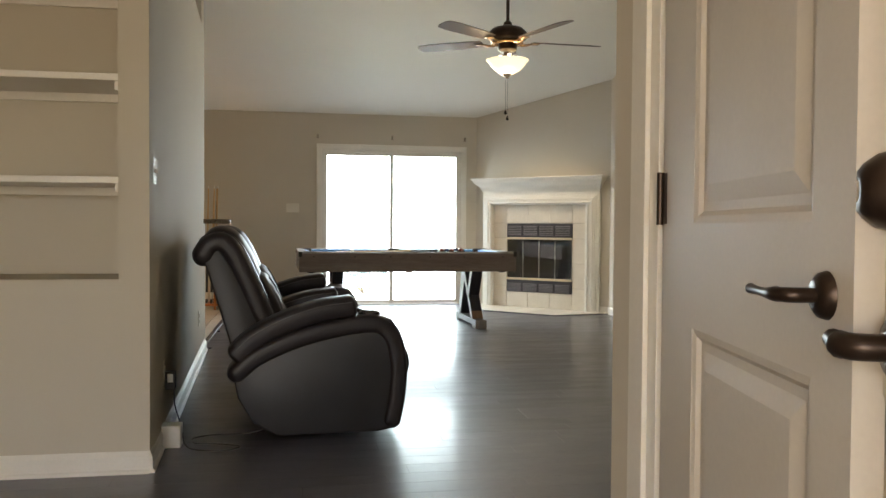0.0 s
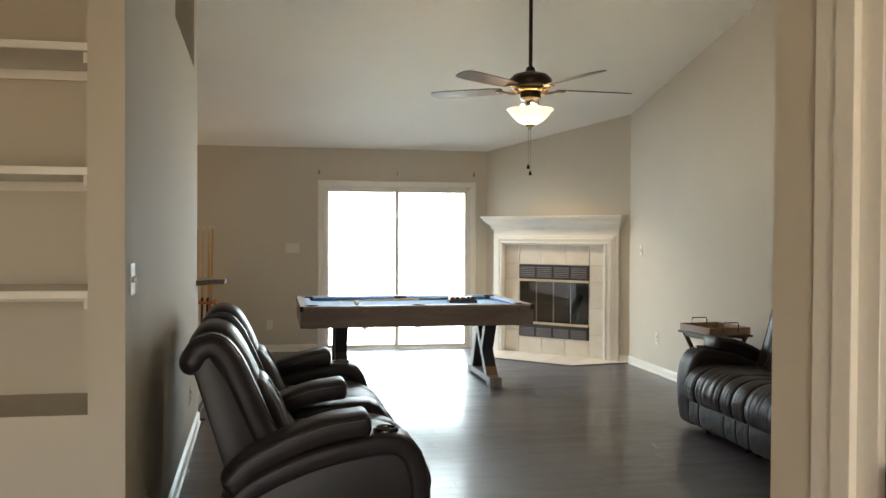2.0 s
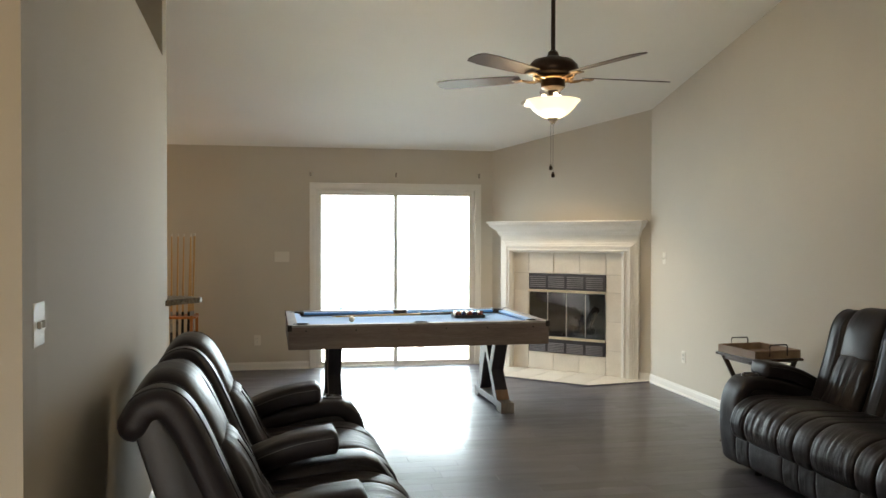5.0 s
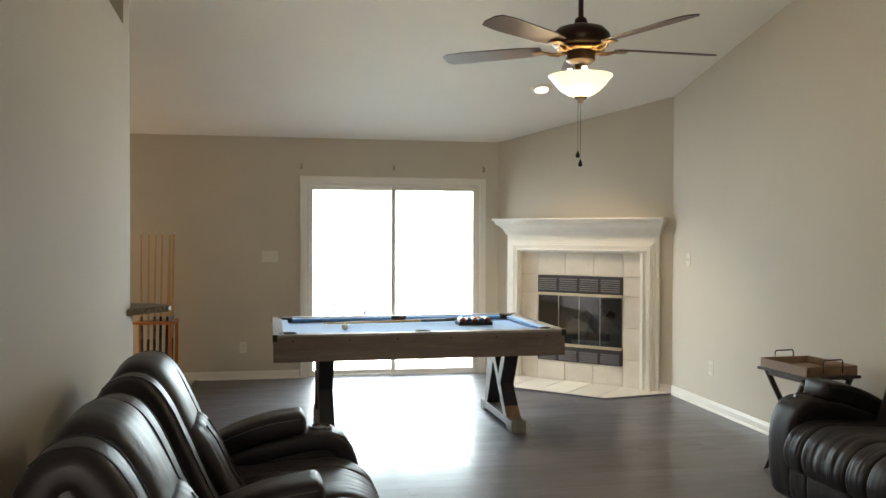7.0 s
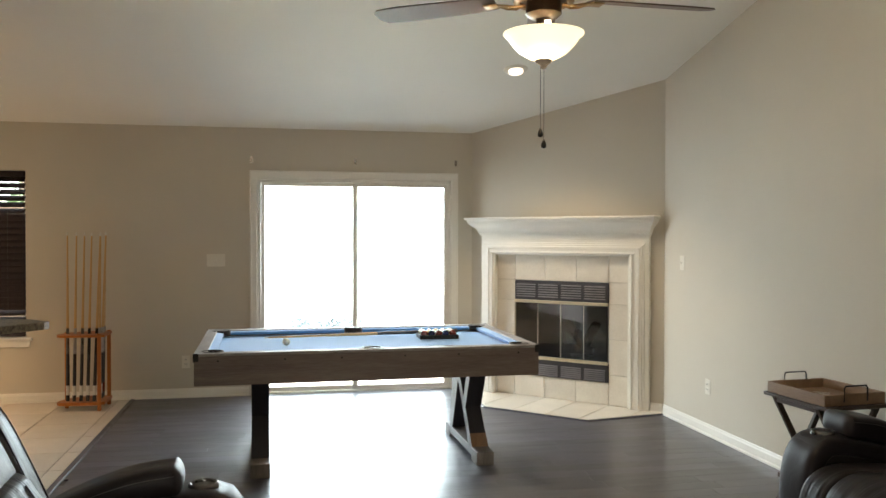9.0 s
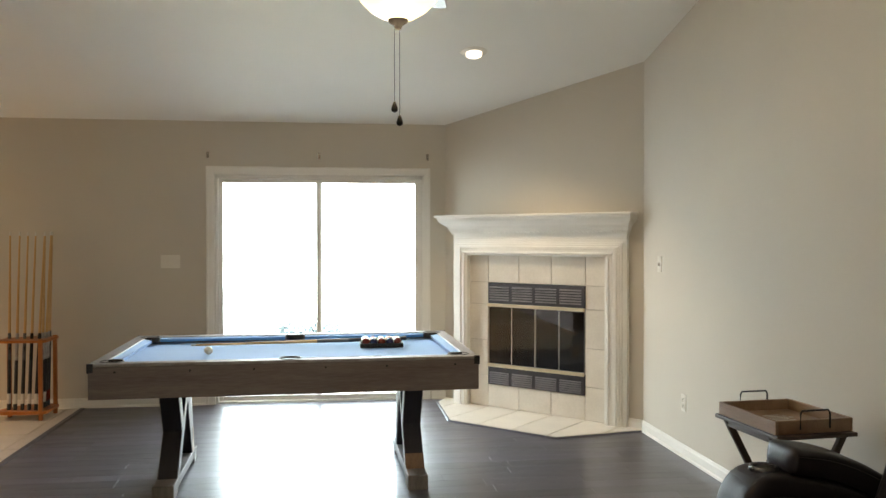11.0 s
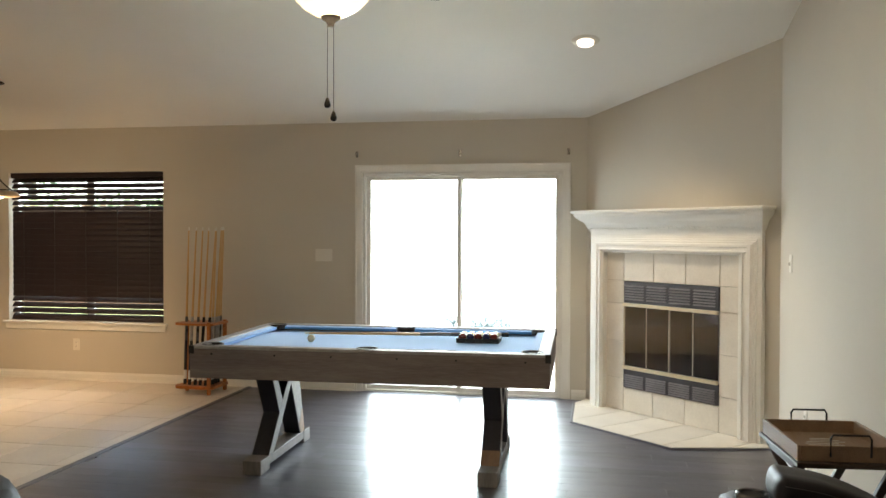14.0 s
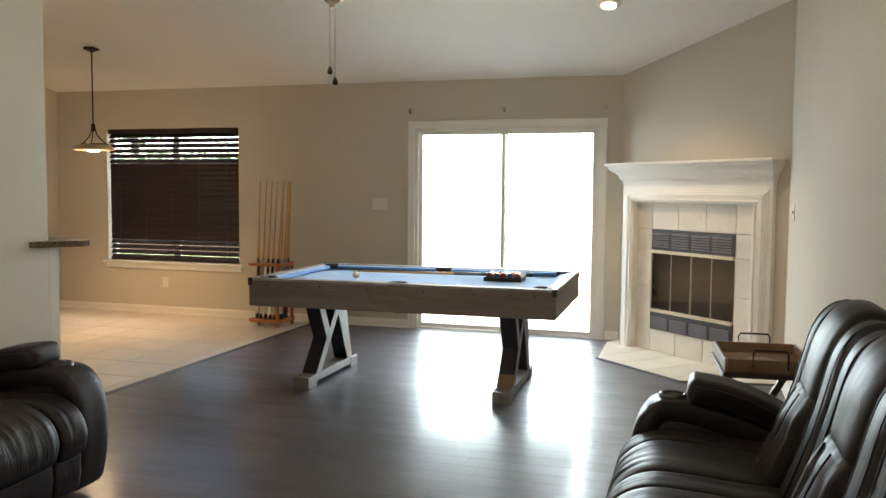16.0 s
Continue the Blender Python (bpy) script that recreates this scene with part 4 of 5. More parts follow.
for x in (-0.70, 0.733):
    w = 0.056
    leg = part("leg", box((x - w, -0.64, 0.030), (x + w, 0.27, 0.087), 0.003), "limed_leg", pt, "limed wooden leg base beam")
    part("leg_pad", box((x - w - 0.003, -0.65, 0.0), (x + w + 0.003, -0.50, 0.088), 0.004), "limed_leg", leg)
    part("leg_pad", box((x - w - 0.003, 0.15, 0.0), (x + w + 0.003, 0.285, 0.088), 0.004), "limed_leg", leg)
    struts = (
        [(-0.47, 0.60), (-0.385, 0.60), (-0.265, 0.384), (-0.319, 0.319)],
        [(-0.51, 0.089), (-0.42, 0.089), (-0.101, 0.468), (-0.001, 0.60), (-0.08, 0.60)],
        [(-0.10, 0.467), (0.08, 0.089), (0.165, 0.089), (0.035, 0.60), (0.0, 0.60)],
    )
    for poly in struts:
        bm = bmesh.new()
        prism(bm, poly, "x", x - w + 0.003, x + w - 0.003, 0.002, 1)
        part("strut", bm, "table_leg", leg, "near-black leg strut")
        bm = bmesh.new()
        for lo, hi in ((x - w - 0.0005, x - w + 0.0025), (x + w - 0.0025, x + w + 0.0005)):
            prism(bm, poly, "x", lo, hi)
        part("strut_face", bm, "limed_leg", leg, "pale limed face of the strut")
    bm = bmesh.new()
    if x > 0:
        prism(bm, [(-0.5125, 0.090), (-0.5105, 0.089), (-0.4475, 0.165), (-0.4495, 0.166)], "x", x - w + 0.001, x + w - 0.001)
    else:
        prism(bm, [(0.080, 0.089), (0.165, 0.089), (0.124, 0.250), (0.100, 0.245), (0.092, 0.20), (0.060, 0.16)], "x", x + w + 0.0007, x + w + 0.0025)
    part("bare_patch", bm, "bare_wood", leg, "bare tan wood where the finish is missing")
    part("top_beam", box((x - w, -0.50, 0.601), (x + w, 0.50, 0.625), 0.003), "table_leg", leg)
for x in (-0.95, -0.55, -0.2, 0.2, 0.55, 0.95):
    bm = bmesh.new()
    lathe(bm, [(0, 0), (0.006, 0.0), (0.007, 0.003), (0, 0.004)], 10, (x, -HY - 0.003, 0.735), "y")
    part("bolt", bm, "black", pt)


def ball(name, x, y, material, label, group="", lift=0.0):
    bm = bmesh.new()
    bmesh.ops.create_uvsphere(bm, u_segments=24, v_segments=14, radius=0.0262)
    return single(name, bm, material, label, "billiard ball", True, group, pose(x, y, 0.7372 + 0.0262 + lift, random.uniform(0, 180), random.uniform(0, 180), 0))


ball("cue_ball", 2.13, 7.97, "ball_white", "ivory white cue ball on the blue felt")
RX, RY = 3.236, 8.13
cols = ["ball_red", "ball_dark", "ball_red", "ball_dark", "ball_red", "ball_white", "ball_orange", "ball_white", "ball_red", "ball_white", "ball_white", "ball_red", "ball_white", "ball_orange", "ball_white"]
k = 0
for row in range(3):
    for i in range(5):
        cm = cols[k]
        ball("billiard_ball", RX + (i - 2) * 0.0535, RY + 0.036 + row * 0.0535, cm, {"ball_orange": "orange", "ball_white": "cream", "ball_red": "dark red", "ball_dark": "dark blue"}[cm] + " billiard ball in the black tray", "racked balls", 0.012)
        k += 1
rack = thing("ball_rack", "black plastic tray holding rows of billiard balls on the blue felt", "ball tray", pose(RX, RY, 0.7375))
part("tray_base", box((-0.144, 0.0, 0.0), (0.144, 0.178, 0.010), 0.002), "black", rack)
for a, b in (((-0.144, 0.0), (0.144, 0.006)), ((-0.144, 0.172), (0.144, 0.178)), ((-0.144, 0.0065), (-0.138, 0.1715)), ((0.138, 0.0065), (0.144, 0.1715))):
    part("tray_rim", box((*a, 0.0105), (*b, 0.030), 0.0015), "black", rack)


def cue(name, label, p, q, group=""):
    ob = thing(name, label, "pool cue", Matrix.Translation(p) @ (Vector(q) - Vector(p)).to_track_quat("Z", "X").to_matrix().to_4x4(), group)
    L = 1.45
    bm = bmesh.new()
    lathe(bm, [(0, 0), (0.0145, 0.0), (0.0148, 0.03), (0.0135, 0.40)], 12)
    part("butt", bm, "vinyl", ob, "black butt", True)
    bm = bmesh.new()
    lathe(bm, [(0.0146, 0.05), (0.0152, 0.052), (0.0150, 0.13), (0.0145, 0.132)], 12)
    part("butt_ring", bm, random.choice(["ball_red", "paper", "paper"]), ob, "", True)
    bm = bmesh.new()
    lathe(bm, [(0.0135, 0.40), (0.0128, 0.60), (0.0118, 0.62)], 12)
    part("grip", bm, random.choice(["black", "linen", "gunmetal", "black"]), ob, "", True)
    bm = bmesh.new()
    lathe(bm, [(0.0116, 0.62), (0.0095, 0.9), (0.0065, L - 0.03), (0, L - 0.03)], 12)
    part("shaft", bm, "cue_wood", ob, "pale maple shaft", True)
    bm = bmesh.new()
    lathe(bm, [(0.0068, L - 0.031), (0.0068, L - 0.006), (0.005, L), (0, L)], 12)
    part("tip", bm, "paper", ob, "white ferrule", True)
    return ob


cue("pool_cue", "maple pool cue lying along the far side of the table", (3.42, 8.38, 0.770), (1.95, 8.28, 0.757))
cue("pool_cue", "maple pool cue lying along the near side of the table", (3.2, 7.475, 0.765), (1.9, 7.55, 0.752))

# cue rack
cr = thing("cue_rack", "orange pine corner cue rack holding several pool cues", "cue rack", pose(0.22, 9.64, 0))
for z, t in ((0.05, 0.028), (0.628, 0.022)):
    bm = bmesh.new()
    arc = [(0.0, 0.05), (0.006, 0.02), (0.03, -0.01), (0.07, -0.025), (0.30, -0.035), (0.37, -0.03), (0.395, -0.01), (0.40, 0.28), (0.37, 0.30), (0.20, 0.29), (0.08, 0.22), (0.02, 0.12)]
    prism(bm, arc, "z", z, z + t, 0.004, 2)
    part("rack_shelf", bm, "orange_wood", cr)
for x, y in ((0.352, -0.014), (0.378, 0.26), (0.055, 0.15)):
    part("post", box((x - 0.015, y - 0.015, 0.0), (x + 0.015, y + 0.015, 0.66), 0.003), "orange_wood", cr)
for k, (x, y, ax, ay) in enumerate(((0.085, 0.05, -0.03, 0.14), (0.14, 0.03, -0.01, 0.16), (0.195, 0.03, 0.0, 0.16), (0.25, 0.02, 0.005, 0.17), (0.305, 0.01, 0.02, 0.18), (0.335, 0.05, -0.01, 0.15), (0.335, 0.10, 0.03, 0.12), (0.335, 0.155, 0.02, 0.12), (0.335, 0.21, 0.01, 0.10))):
    cue("pool_cue", "maple pool cue with black butt standing in the pine rack", (0.22 + x, 9.64 + y, 0.080), (0.22 + x + ax, 9.64 + y + ay, 1.52), "cues in the rack")

# ---- tray table ----
tt = thing("tray_table", "dark brown folding tray table beside the sofa", "folding table", pose(4.895, 6.035, 0.045, 0, 0, 5))
part("tabletop", box((-0.192, -0.24, 0.590), (0.192, 0.24, 0.608), 0.004, 2), "brown_wood", tt)
for s in (-1, 1):
    for x0, x1 in ((-0.17, 0.17), (0.17, -0.17)):
        bm = bmesh.new()
        y = s * (0.178 if x0 < 0 else 0.165)
        d = 0.011
        prism(bm, [(x0 - 0.017, -0.045), (x0 + 0.017, -0.045), (x1 + 0.017, 0.589), (x1 - 0.017, 0.589)], "y", y - d, y + d, 0.002, 1)
        part("leg", bm, "brown_wood", tt)
part("stretcher", box((-0.165, -0.152, 0.16), (-0.14, 0.152, 0.185), 0.002), "brown_wood", tt)
part("cross_rail", box((-0.178, -0.15, 0.565), (-0.15, 0.15, 0.589), 0.002), "brown_wood", tt)
part("cross_rail", box((0.15, -0.15, 0.565), (0.178, 0.15, 0.589), 0.002), "brown_wood", tt)
tr = thing("serving_tray", "pale oak serving tray with black wire handles", "tray", pose(4.895, 6.035, 0.654, 0, 0, 5))
part("tray_base", box((-0.178, -0.205, 0), (0.178, 0.205, 0.010)), "tray_wood", tr)
for s in (-1, 1):
    part("tray_side", box((s * 0.178 - 0.006, -0.217, 0), (s * 0.178 + 0.006, 0.217, 0.058), 0.002), "tray_wood", tr)
    part("tray_side", box((-0.171, s * 0.211 - 0.006, 0.0005), (0.171, s * 0.211 + 0.006, 0.058), 0.002), "tray_wood", tr)
    bm = bmesh.new()
    yy = s * 0.221
    tube(bm, [(-0.07, yy, 0.02), (-0.07, yy, 0.085), (-0.062, yy, 0.098), (0.062, yy, 0.098), (0.07, yy, 0.085), (0.07, yy, 0.02)], 0.004, 8)
    part("handle", bm, "black", tr, "black wire handle", True)
bm = bmesh.new()
for k in range(9):
    u = -0.12 + k * 0.026
    bm_box(bm, (-0.06 + 0.02 * math.sin(k), u, 0.0105), (0.06 + 0.02 * math.cos(k * 2), u + 0.008, 0.0112))
part("printed_lettering", bm, "paper", tr, "worn pale print on the tray base")

# ---- ceiling fan ----
fan = thing("ceiling_fan", "dark bronze five-blade ceiling fan with a lit frosted glass bowl", "ceiling fan", pose(3.13, 5.34, 0))
fz = roof_z(5.34)
bm = bmesh.new()
tube(bm, [(0, 0, 2.55), (0, 0, fz - 0.05)], 0.013, 12)
part("downrod", bm, "bronze", fan, "", True)
bm = bmesh.new()
lathe(bm, [(0.0, fz + 0.01), (0.075, fz + 0.01), (0.07, fz - 0.03), (0.03, fz - 0.075), (0.014, fz - 0.08)], 24)
part("canopy", bm, "bronze", fan, "", True)
bm = bmesh.new()
lathe(bm, [(0.014, 2.600), (0.028, 2.59), (0.035, 2.565), (0.06, 2.555), (0.115, 2.54), (0.145, 2.51), (0.150, 2.48), (0.138, 2.455), (0.105, 2.44), (0.06, 2.43), (0.0, 2.43)], 32)
part("motor_housing", bm, "bronze", fan, "", True)
bm = bmesh.new()
lathe(bm, [(0.07, 2.43), (0.072, 2.38), (0.055, 2.365), (0.03, 2.36), (0.03, 2.31), (0.02, 2.30)], 24)
part("light_kit", bm, "bronze", fan, "", True)
bm = bmesh.new()
lathe(bm, [(0.095, 2.437), (0.118, 2.437), (0.122, 2.428), (0.112, 2.420), (0.095, 2.422), (0.095, 2.437)], 28)
part("vent_ring", bm, "antique_brass", fan, "antique brass vent ring", True)
bm = bmesh.new()
outer = [(0.152, 2.306), (0.161, 2.304), (0.160, 2.298), (0.144, 2.284), (0.124, 2.256), (0.094, 2.226), (0.055, 2.203), (0.02, 2.193), (0, 2.192)]
inner = [(0, 2.197), (0.053, 2.208), (0.088, 2.233), (0.118, 2.260), (0.138, 2.287), (0.151, 2.300), (0.152, 2.306)]
lathe(bm, outer + inner, 40)
part("glass_bowl", bm, "bowl", fan, "lit cream frosted glass bowl", True)
bm = bmesh.new()
lathe(bm, [(0, 2.205), (0.034, 2.197), (0.032, 2.189), (0.015, 2.178), (0.010, 2.165), (0, 2.162)], 18)
part("finial", bm, "dull_black", fan, "", True)
for k in range(3):
    a = radians(30 + 120 * k)
    bm = bmesh.new()
    lathe(bm, [(0, 2.345), (0.012, 2.342), (0.014, 2.325), (0.022, 2.305), (0.020, 2.288), (0, 2.275)], 14, (0.055 * math.cos(a), 0.055 * math.sin(a), 0))
    part("bulb", bm, "bulb", fan, "lit warm bulb above the bowl", True)
for k, (x, y, zb_) in enumerate(((-0.012, 0.0, 1.905), (0.006, 0.012, 1.862))):
    bm = bmesh.new()
    tube(bm, [(x, y, 2.185), (x, y, zb_ + 0.02)], 0.0009, 4)
    z = zb_ + 0.03
    while z < 2.18:
        lathe(bm, [(0, 0), (0.0024, 0.002), (0, 0.004)], 5, (x, y, z))
        z += 0.0085
    chn = part("pull_chain", bm, "dull_black", fan)
    bm = bmesh.new()
    lathe(bm, [(0, 0.0), (0.009, 0.004), (0.0115, 0.012), (0.008, 0.024), (0.003, 0.036), (0, 0.038)], 14, (x, y, zb_ - 0.015))
    part("chain_fob", bm, "dull_black", chn, "", True)
for k in range(5):
    a = radians(2 + 72 * k)
    R = Matrix.Rotation(a, 4, "Z")
    bm = bmesh.new()
    tube(bm, [(0.085, 0.0, 2.425), (0.12, 0.022, 2.418), (0.16, 0.026, 2.424), (0.20, 0.0, 2.436)], 0.0055, 8)
    tube(bm, [(0.085, 0.0, 2.425), (0.12, -0.022, 2.418), (0.16, -0.026, 2.424), (0.20, 0.0, 2.436)], 0.0055, 8)
    bm_box(bm, (0.19, -0.03, 2.430), (0.25, 0.03, 2.436), 0.002)
    bm.transform(R)
    iron = part("blade_iron", bm, "antique_brass", fan, "antique brass blade bracket", True)
    bm = bmesh.new()
    pl = [(0.20, -0.045), (0.30, -0.060), (0.62, -0.070), (0.72, -0.060), (0.742, -0.03), (0.745, 0.03), (0.72, 0.060), (0.62, 0.070), (0.30, 0.060), (0.20, 0.045)]
    prism(bm, pl, "z", -0.003, 0.003, 0.0015, 1)
    bm.transform(R @ pose(0, 0, 2.444, 11, 0, 0))
    part("blade", bm, "brown_wood", fan, "dark brown wooden fan blade")

# recessed light
rl = thing("recessed_light", "small round recessed ceiling downlight, switched on", "downlight", pose(3.93, 8.55, roof_z(8.55), -math.degrees(math.atan(RISE)), 0, 0))
bm = bmesh.new()
lathe(bm, [(0.061, -0.012), (0.066, -0.012), (0.088, -0.006), (0.098, -0.0005), (0.061, -0.0005)], 32)
part("trim_ring", bm, "plastic", rl, "", True)
bm = bmesh.new()
lathe(bm, [(0, -0.036), (0.035, -0.035), (0.055, -0.030), (0.058, -0.024), (0.058, -0.001)], 24)
part("bulb", bm, "lit_lens", rl, "", True)

# pendant
PX, PY = -1.03, 8.92
pz = roof_z(PY)
pn = thing("pendant_light", "dark bronze pendant with an amber glass dish, switched on", "pendant lamp", pose(PX, PY, 0))
bm = bmesh.new()
lathe(bm, [(0, pz + 0.01), (0.075, pz + 0.01), (0.075, pz - 0.01), (0.03, pz - 0.025), (0.008, pz - 0.04)], 24)
part("canopy", bm, "bronze", pn, "", True)
bm = bmesh.new()
tube(bm, [(0, 0, 1.97), (0, 0, pz - 0.03)], 0.007, 10)
part("stem", bm, "bronze", pn, "", True)
bm = bmesh.new()
lathe(bm, [(0.008, 2.03), (0.02, 2.015), (0.022, 1.98), (0.012, 1.955), (0, 1.95)], 16)
part("hub", bm, "bronze", pn, "", True)
for k in range(3):
    a = radians(20 + 120 * k)
    bm = bmesh.new()
    pts = smooth_path([(0.015, 0, 1.99), (0.035, 0, 1.92), (0.09, 0, 1.86), (0.15, 0, 1.815)], 4)
    tube(bm, pts, 0.006, 8)
    bm.transform(Matrix.Rotation(a, 4, "Z"))
    part("arm", bm, "bronze", pn, "", True)
    bm = bmesh.new()
    tube(bm, smooth_path([(0.15, 0, 1.815), (0.05, 0.05, 1.83), (-0.06, 0.09, 1.835)], 4), 0.005, 8)
    bm.transform(Matrix.Rotation(a, 4, "Z"))
    part("scroll", bm, "bronze", pn, "", True)
bm = bmesh.new()
lathe(bm, [(0.0, 1.826), (0.10, 1.826), (0.16, 1.818), (0.182, 1.800), (0.190, 1.778), (0.180, 1.770), (0.15, 1.776), (0.09, 1.780), (0, 1.780)], 36)
part("glass_dish", bm, "pendant_glass", pn, "wide amber glass dish", True)
bm = bmesh.new()
lathe(bm, [(0, 1.752), (0.05, 1.756), (0.064, 1.766), (0.06, 1.779), (0, 1.779)], 24)
part("bulb", bm, "bulb", pn, "", True)

# ---- entry doors ----


def panel_door(name, label, m, width, hand):
    """A two-panel door slab, hinge at the origin, running along +x, its seen face towards -y."""
    ob = thing(name, label, "door", m)
    H, T = 2.03, 0.034
    bm = bmesh.new()
    holes = [(0.200, width - 0.098, 0.24, 0.866), (0.200, width - 0.098, 1.042, 1.90)]
    wall_with_holes(bm, 0, width, 0.008, H, holes, 0, T)
    part("slab", bm, "door", ob)
    for x0, x1, z0, z1 in holes:
        bm = bmesh.new()
        rings = []
        for d, y in ((0, 0.0005), (0.012, 0.004), (0.02, 0.011), (0.034, 0.011), (0.062, 0.0035)):
            rings.append([bm.verts.new(p) for p in ((x0 + d, y, z0 + d), (x1 - d, y, z0 + d), (x1 - d, y, z1 - d), (x0 + d, y, z1 - d))])
        for a, b in zip(rings, rings[1:]):
            for i in range(4):
                bm.faces.new((a[i], a[(i + 1) % 4], b[(i + 1) % 4], b[i]))
        bm.faces.new(rings[-1])
        bm.faces.new([bm.verts.new(p) for p in ((x0, T - 0.004, z0), (x0, T - 0.004, z1), (x1, T - 0.004, z1), (x1, T - 0.004, z0))])
        bmesh.ops.recalc_face_normals(bm, faces=bm.faces)
        part("raised_panel", bm, "door", ob)
    return ob


def lever(parent, x, z, length, rose=0.033, thick=1.0, material="bronze"):
    bm = bmesh.new()
    lathe(bm, [(0, -0.014), (rose * 0.67, -0.013), (rose * 0.91, -0.008), (rose, -0.0005)], 24, (x, 0, z), "y")
    ros = part("door_handle", bm, material, parent, "dark bronze lever handle", True)
    bm = bmesh.new()
    tube(bm, smooth_path([(x, -0.012, z), (x, -0.038, z), (x - 0.016, -0.048, z), (x - length * 0.5, -0.048, z - 0.001), (x - length, -0.046, z)], 3), [thick * q for q in (0.010, 0.010, 0.010, 0.010, 0.010, 0.0095, 0.0105, 0.0095, 0.008, 0.0065, 0.006, 0.0065, 0.0078)], 12)
    part("lever", bm, material, ros, "", True)


def ang(p, q):
    return math.degrees(math.atan2(q[1] - p[1], q[0] - p[0]))


H1, E1 = (2.252, 0.675), (2.114, -0.068)
d1 = panel_door("door_2", "cream two-panel interior door, standing open", pose(H1[0], H1[1], 0, 0, 0, ang(H1, E1)), 0.757, 1)
d1["kind"] = "structure"
lever(d1, 0.757 - 0.060, 0.962, 0.100, 0.027, 0.85)
for z in (0.28, 1.09, 1.78):
    bm = bmesh.new()
    tube(bm, [(0.0, -0.006, z - 0.05), (0.0, -0.006, z + 0.05)], 0.007, 10)
    bm_box(bm, (0.002, -0.002, z - 0.048), (0.028, -0.0003, z + 0.048))
    part("hinge", bm, "bronze", d1, "dark bronze butt hinge", True)
d2 = panel_door("door_3", "cream panelled entrance door, standing open", pose(2.409, 0.513, 0, 0, 0, ang((2.409, 0.513), (2.095, -0.185))), 0.86, 1)
d2["kind"] = "structure"
lever(d2, 0.700, 0.921, 0.062, 0.034, 1.35)
bm = bmesh.new()
lathe(bm, [(0, -0.022), (0.011, -0.022), (0.0115, -0.030), (0.020, -0.030), (0.028, -0.024), (0.037, -0.012), (0.040, -0.0005)], 28, (0.655, 0, 1.072), "y")
part("deadbolt", bm, "bronze", d2, "dark bronze deadbolt cylinder", True)
bm = bmesh.new()
for a, b, k in ((0, 0.07, 0.014), (0.008, 0.05, 0.02), (0.036, 0.05, 0.025)):
    bm_box(bm, (2.275 + a, 0.72 - k, 0), (2.275 + b, 0.7195, 2.10), 0.002)
bm_box(bm, (2.262, 0.721, 0), (2.2735, 0.86, 2.10), 0.001)
bm_box(bm, (2.250, 0.76, 0), (2.2615, 0.80, 2.10), 0.001)
structure("trim_entry", bm, "trim", "cream painted door casing and stop")

# ---- cable and adapter by the partition ----
ad = thing("power_adapter", "black power adapter with a white label plugged into the low outlet", "adapter", pose(0.938, 3.262, 0.30, 0, 0, 92.5))
part("adapter_body", box((-0.018, -0.055, -0.045), (0.03, -0.009, 0.04), 0.004, 2), "black", ad)
part("sticker", box((-0.0185, -0.045, -0.01), (-0.0181, -0.02, 0.03)), "paper", ad)
bm = bmesh.new()
cab = [(0.985, 3.265, 0.255), (0.99, 3.26, 0.18), (1.02, 3.25, 0.08), (1.05, 3.16, 0.012), (1.12, 3.08, 0.006), (1.24, 3.06, 0.006), (1.30, 3.12, 0.006), (1.20, 3.17, 0.008), (1.09, 3.20, 0.008), (1.07, 3.30, 0.006), (1.16, 3.36, 0.006), (1.34, 3.38, 0.006), (1.50, 3.42, 0.05)]
tube(bm, smooth_path(cab, 6), 0.0032, 8)
single("power_cable", bm, "cable", "thin black power cable looped on the floor", "cable", True)

# ---- outdoors ----
bm = bmesh.new()
bm_box(bm, (-400, 10.25, -0.35), (400, 800, -0.12))
structure("ground", bm, "grass", "sunlit lawn")
bm = bmesh.new()
bm_box(bm, (-0.5, 10.252, -0.119), (6.0, 13.2, -0.05), 0.01)
structure("pavement", bm, "concrete", "pale concrete patio")
# added glowing sheet for skylight; its bent wing throws light on the long wall
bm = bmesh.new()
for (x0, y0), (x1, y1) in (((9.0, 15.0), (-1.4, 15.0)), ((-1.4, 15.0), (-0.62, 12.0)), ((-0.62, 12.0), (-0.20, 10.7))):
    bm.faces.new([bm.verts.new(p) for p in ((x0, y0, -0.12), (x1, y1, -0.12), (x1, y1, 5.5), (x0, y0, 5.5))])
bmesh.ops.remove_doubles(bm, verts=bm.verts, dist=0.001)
structure("backdrop", bm, "sky_sheet_glow", "glowing sheet standing in for the overexposed sky, bent in beside the door")
fence = thing("fence", "weathered brown board fence behind the lawn", "fence")
for z in (0.3, 1.6):
    part("fence_rail", box((-14, 19.03, z), (-1.5, 19.07, z + 0.09)), "fence", fence)
brd = None
for k in range(88):
    if brd is None:
        brd = finish("board", box((-0.068, -0.01, -0.12), (0.068, 0.01, 2.05), 0.003), "fence")
    ob = new("board", brd)
    ob.parent = fence
    ob.location = (-13.9 + k * 0.142, 19.0, random.uniform(-0.02, 0.02))


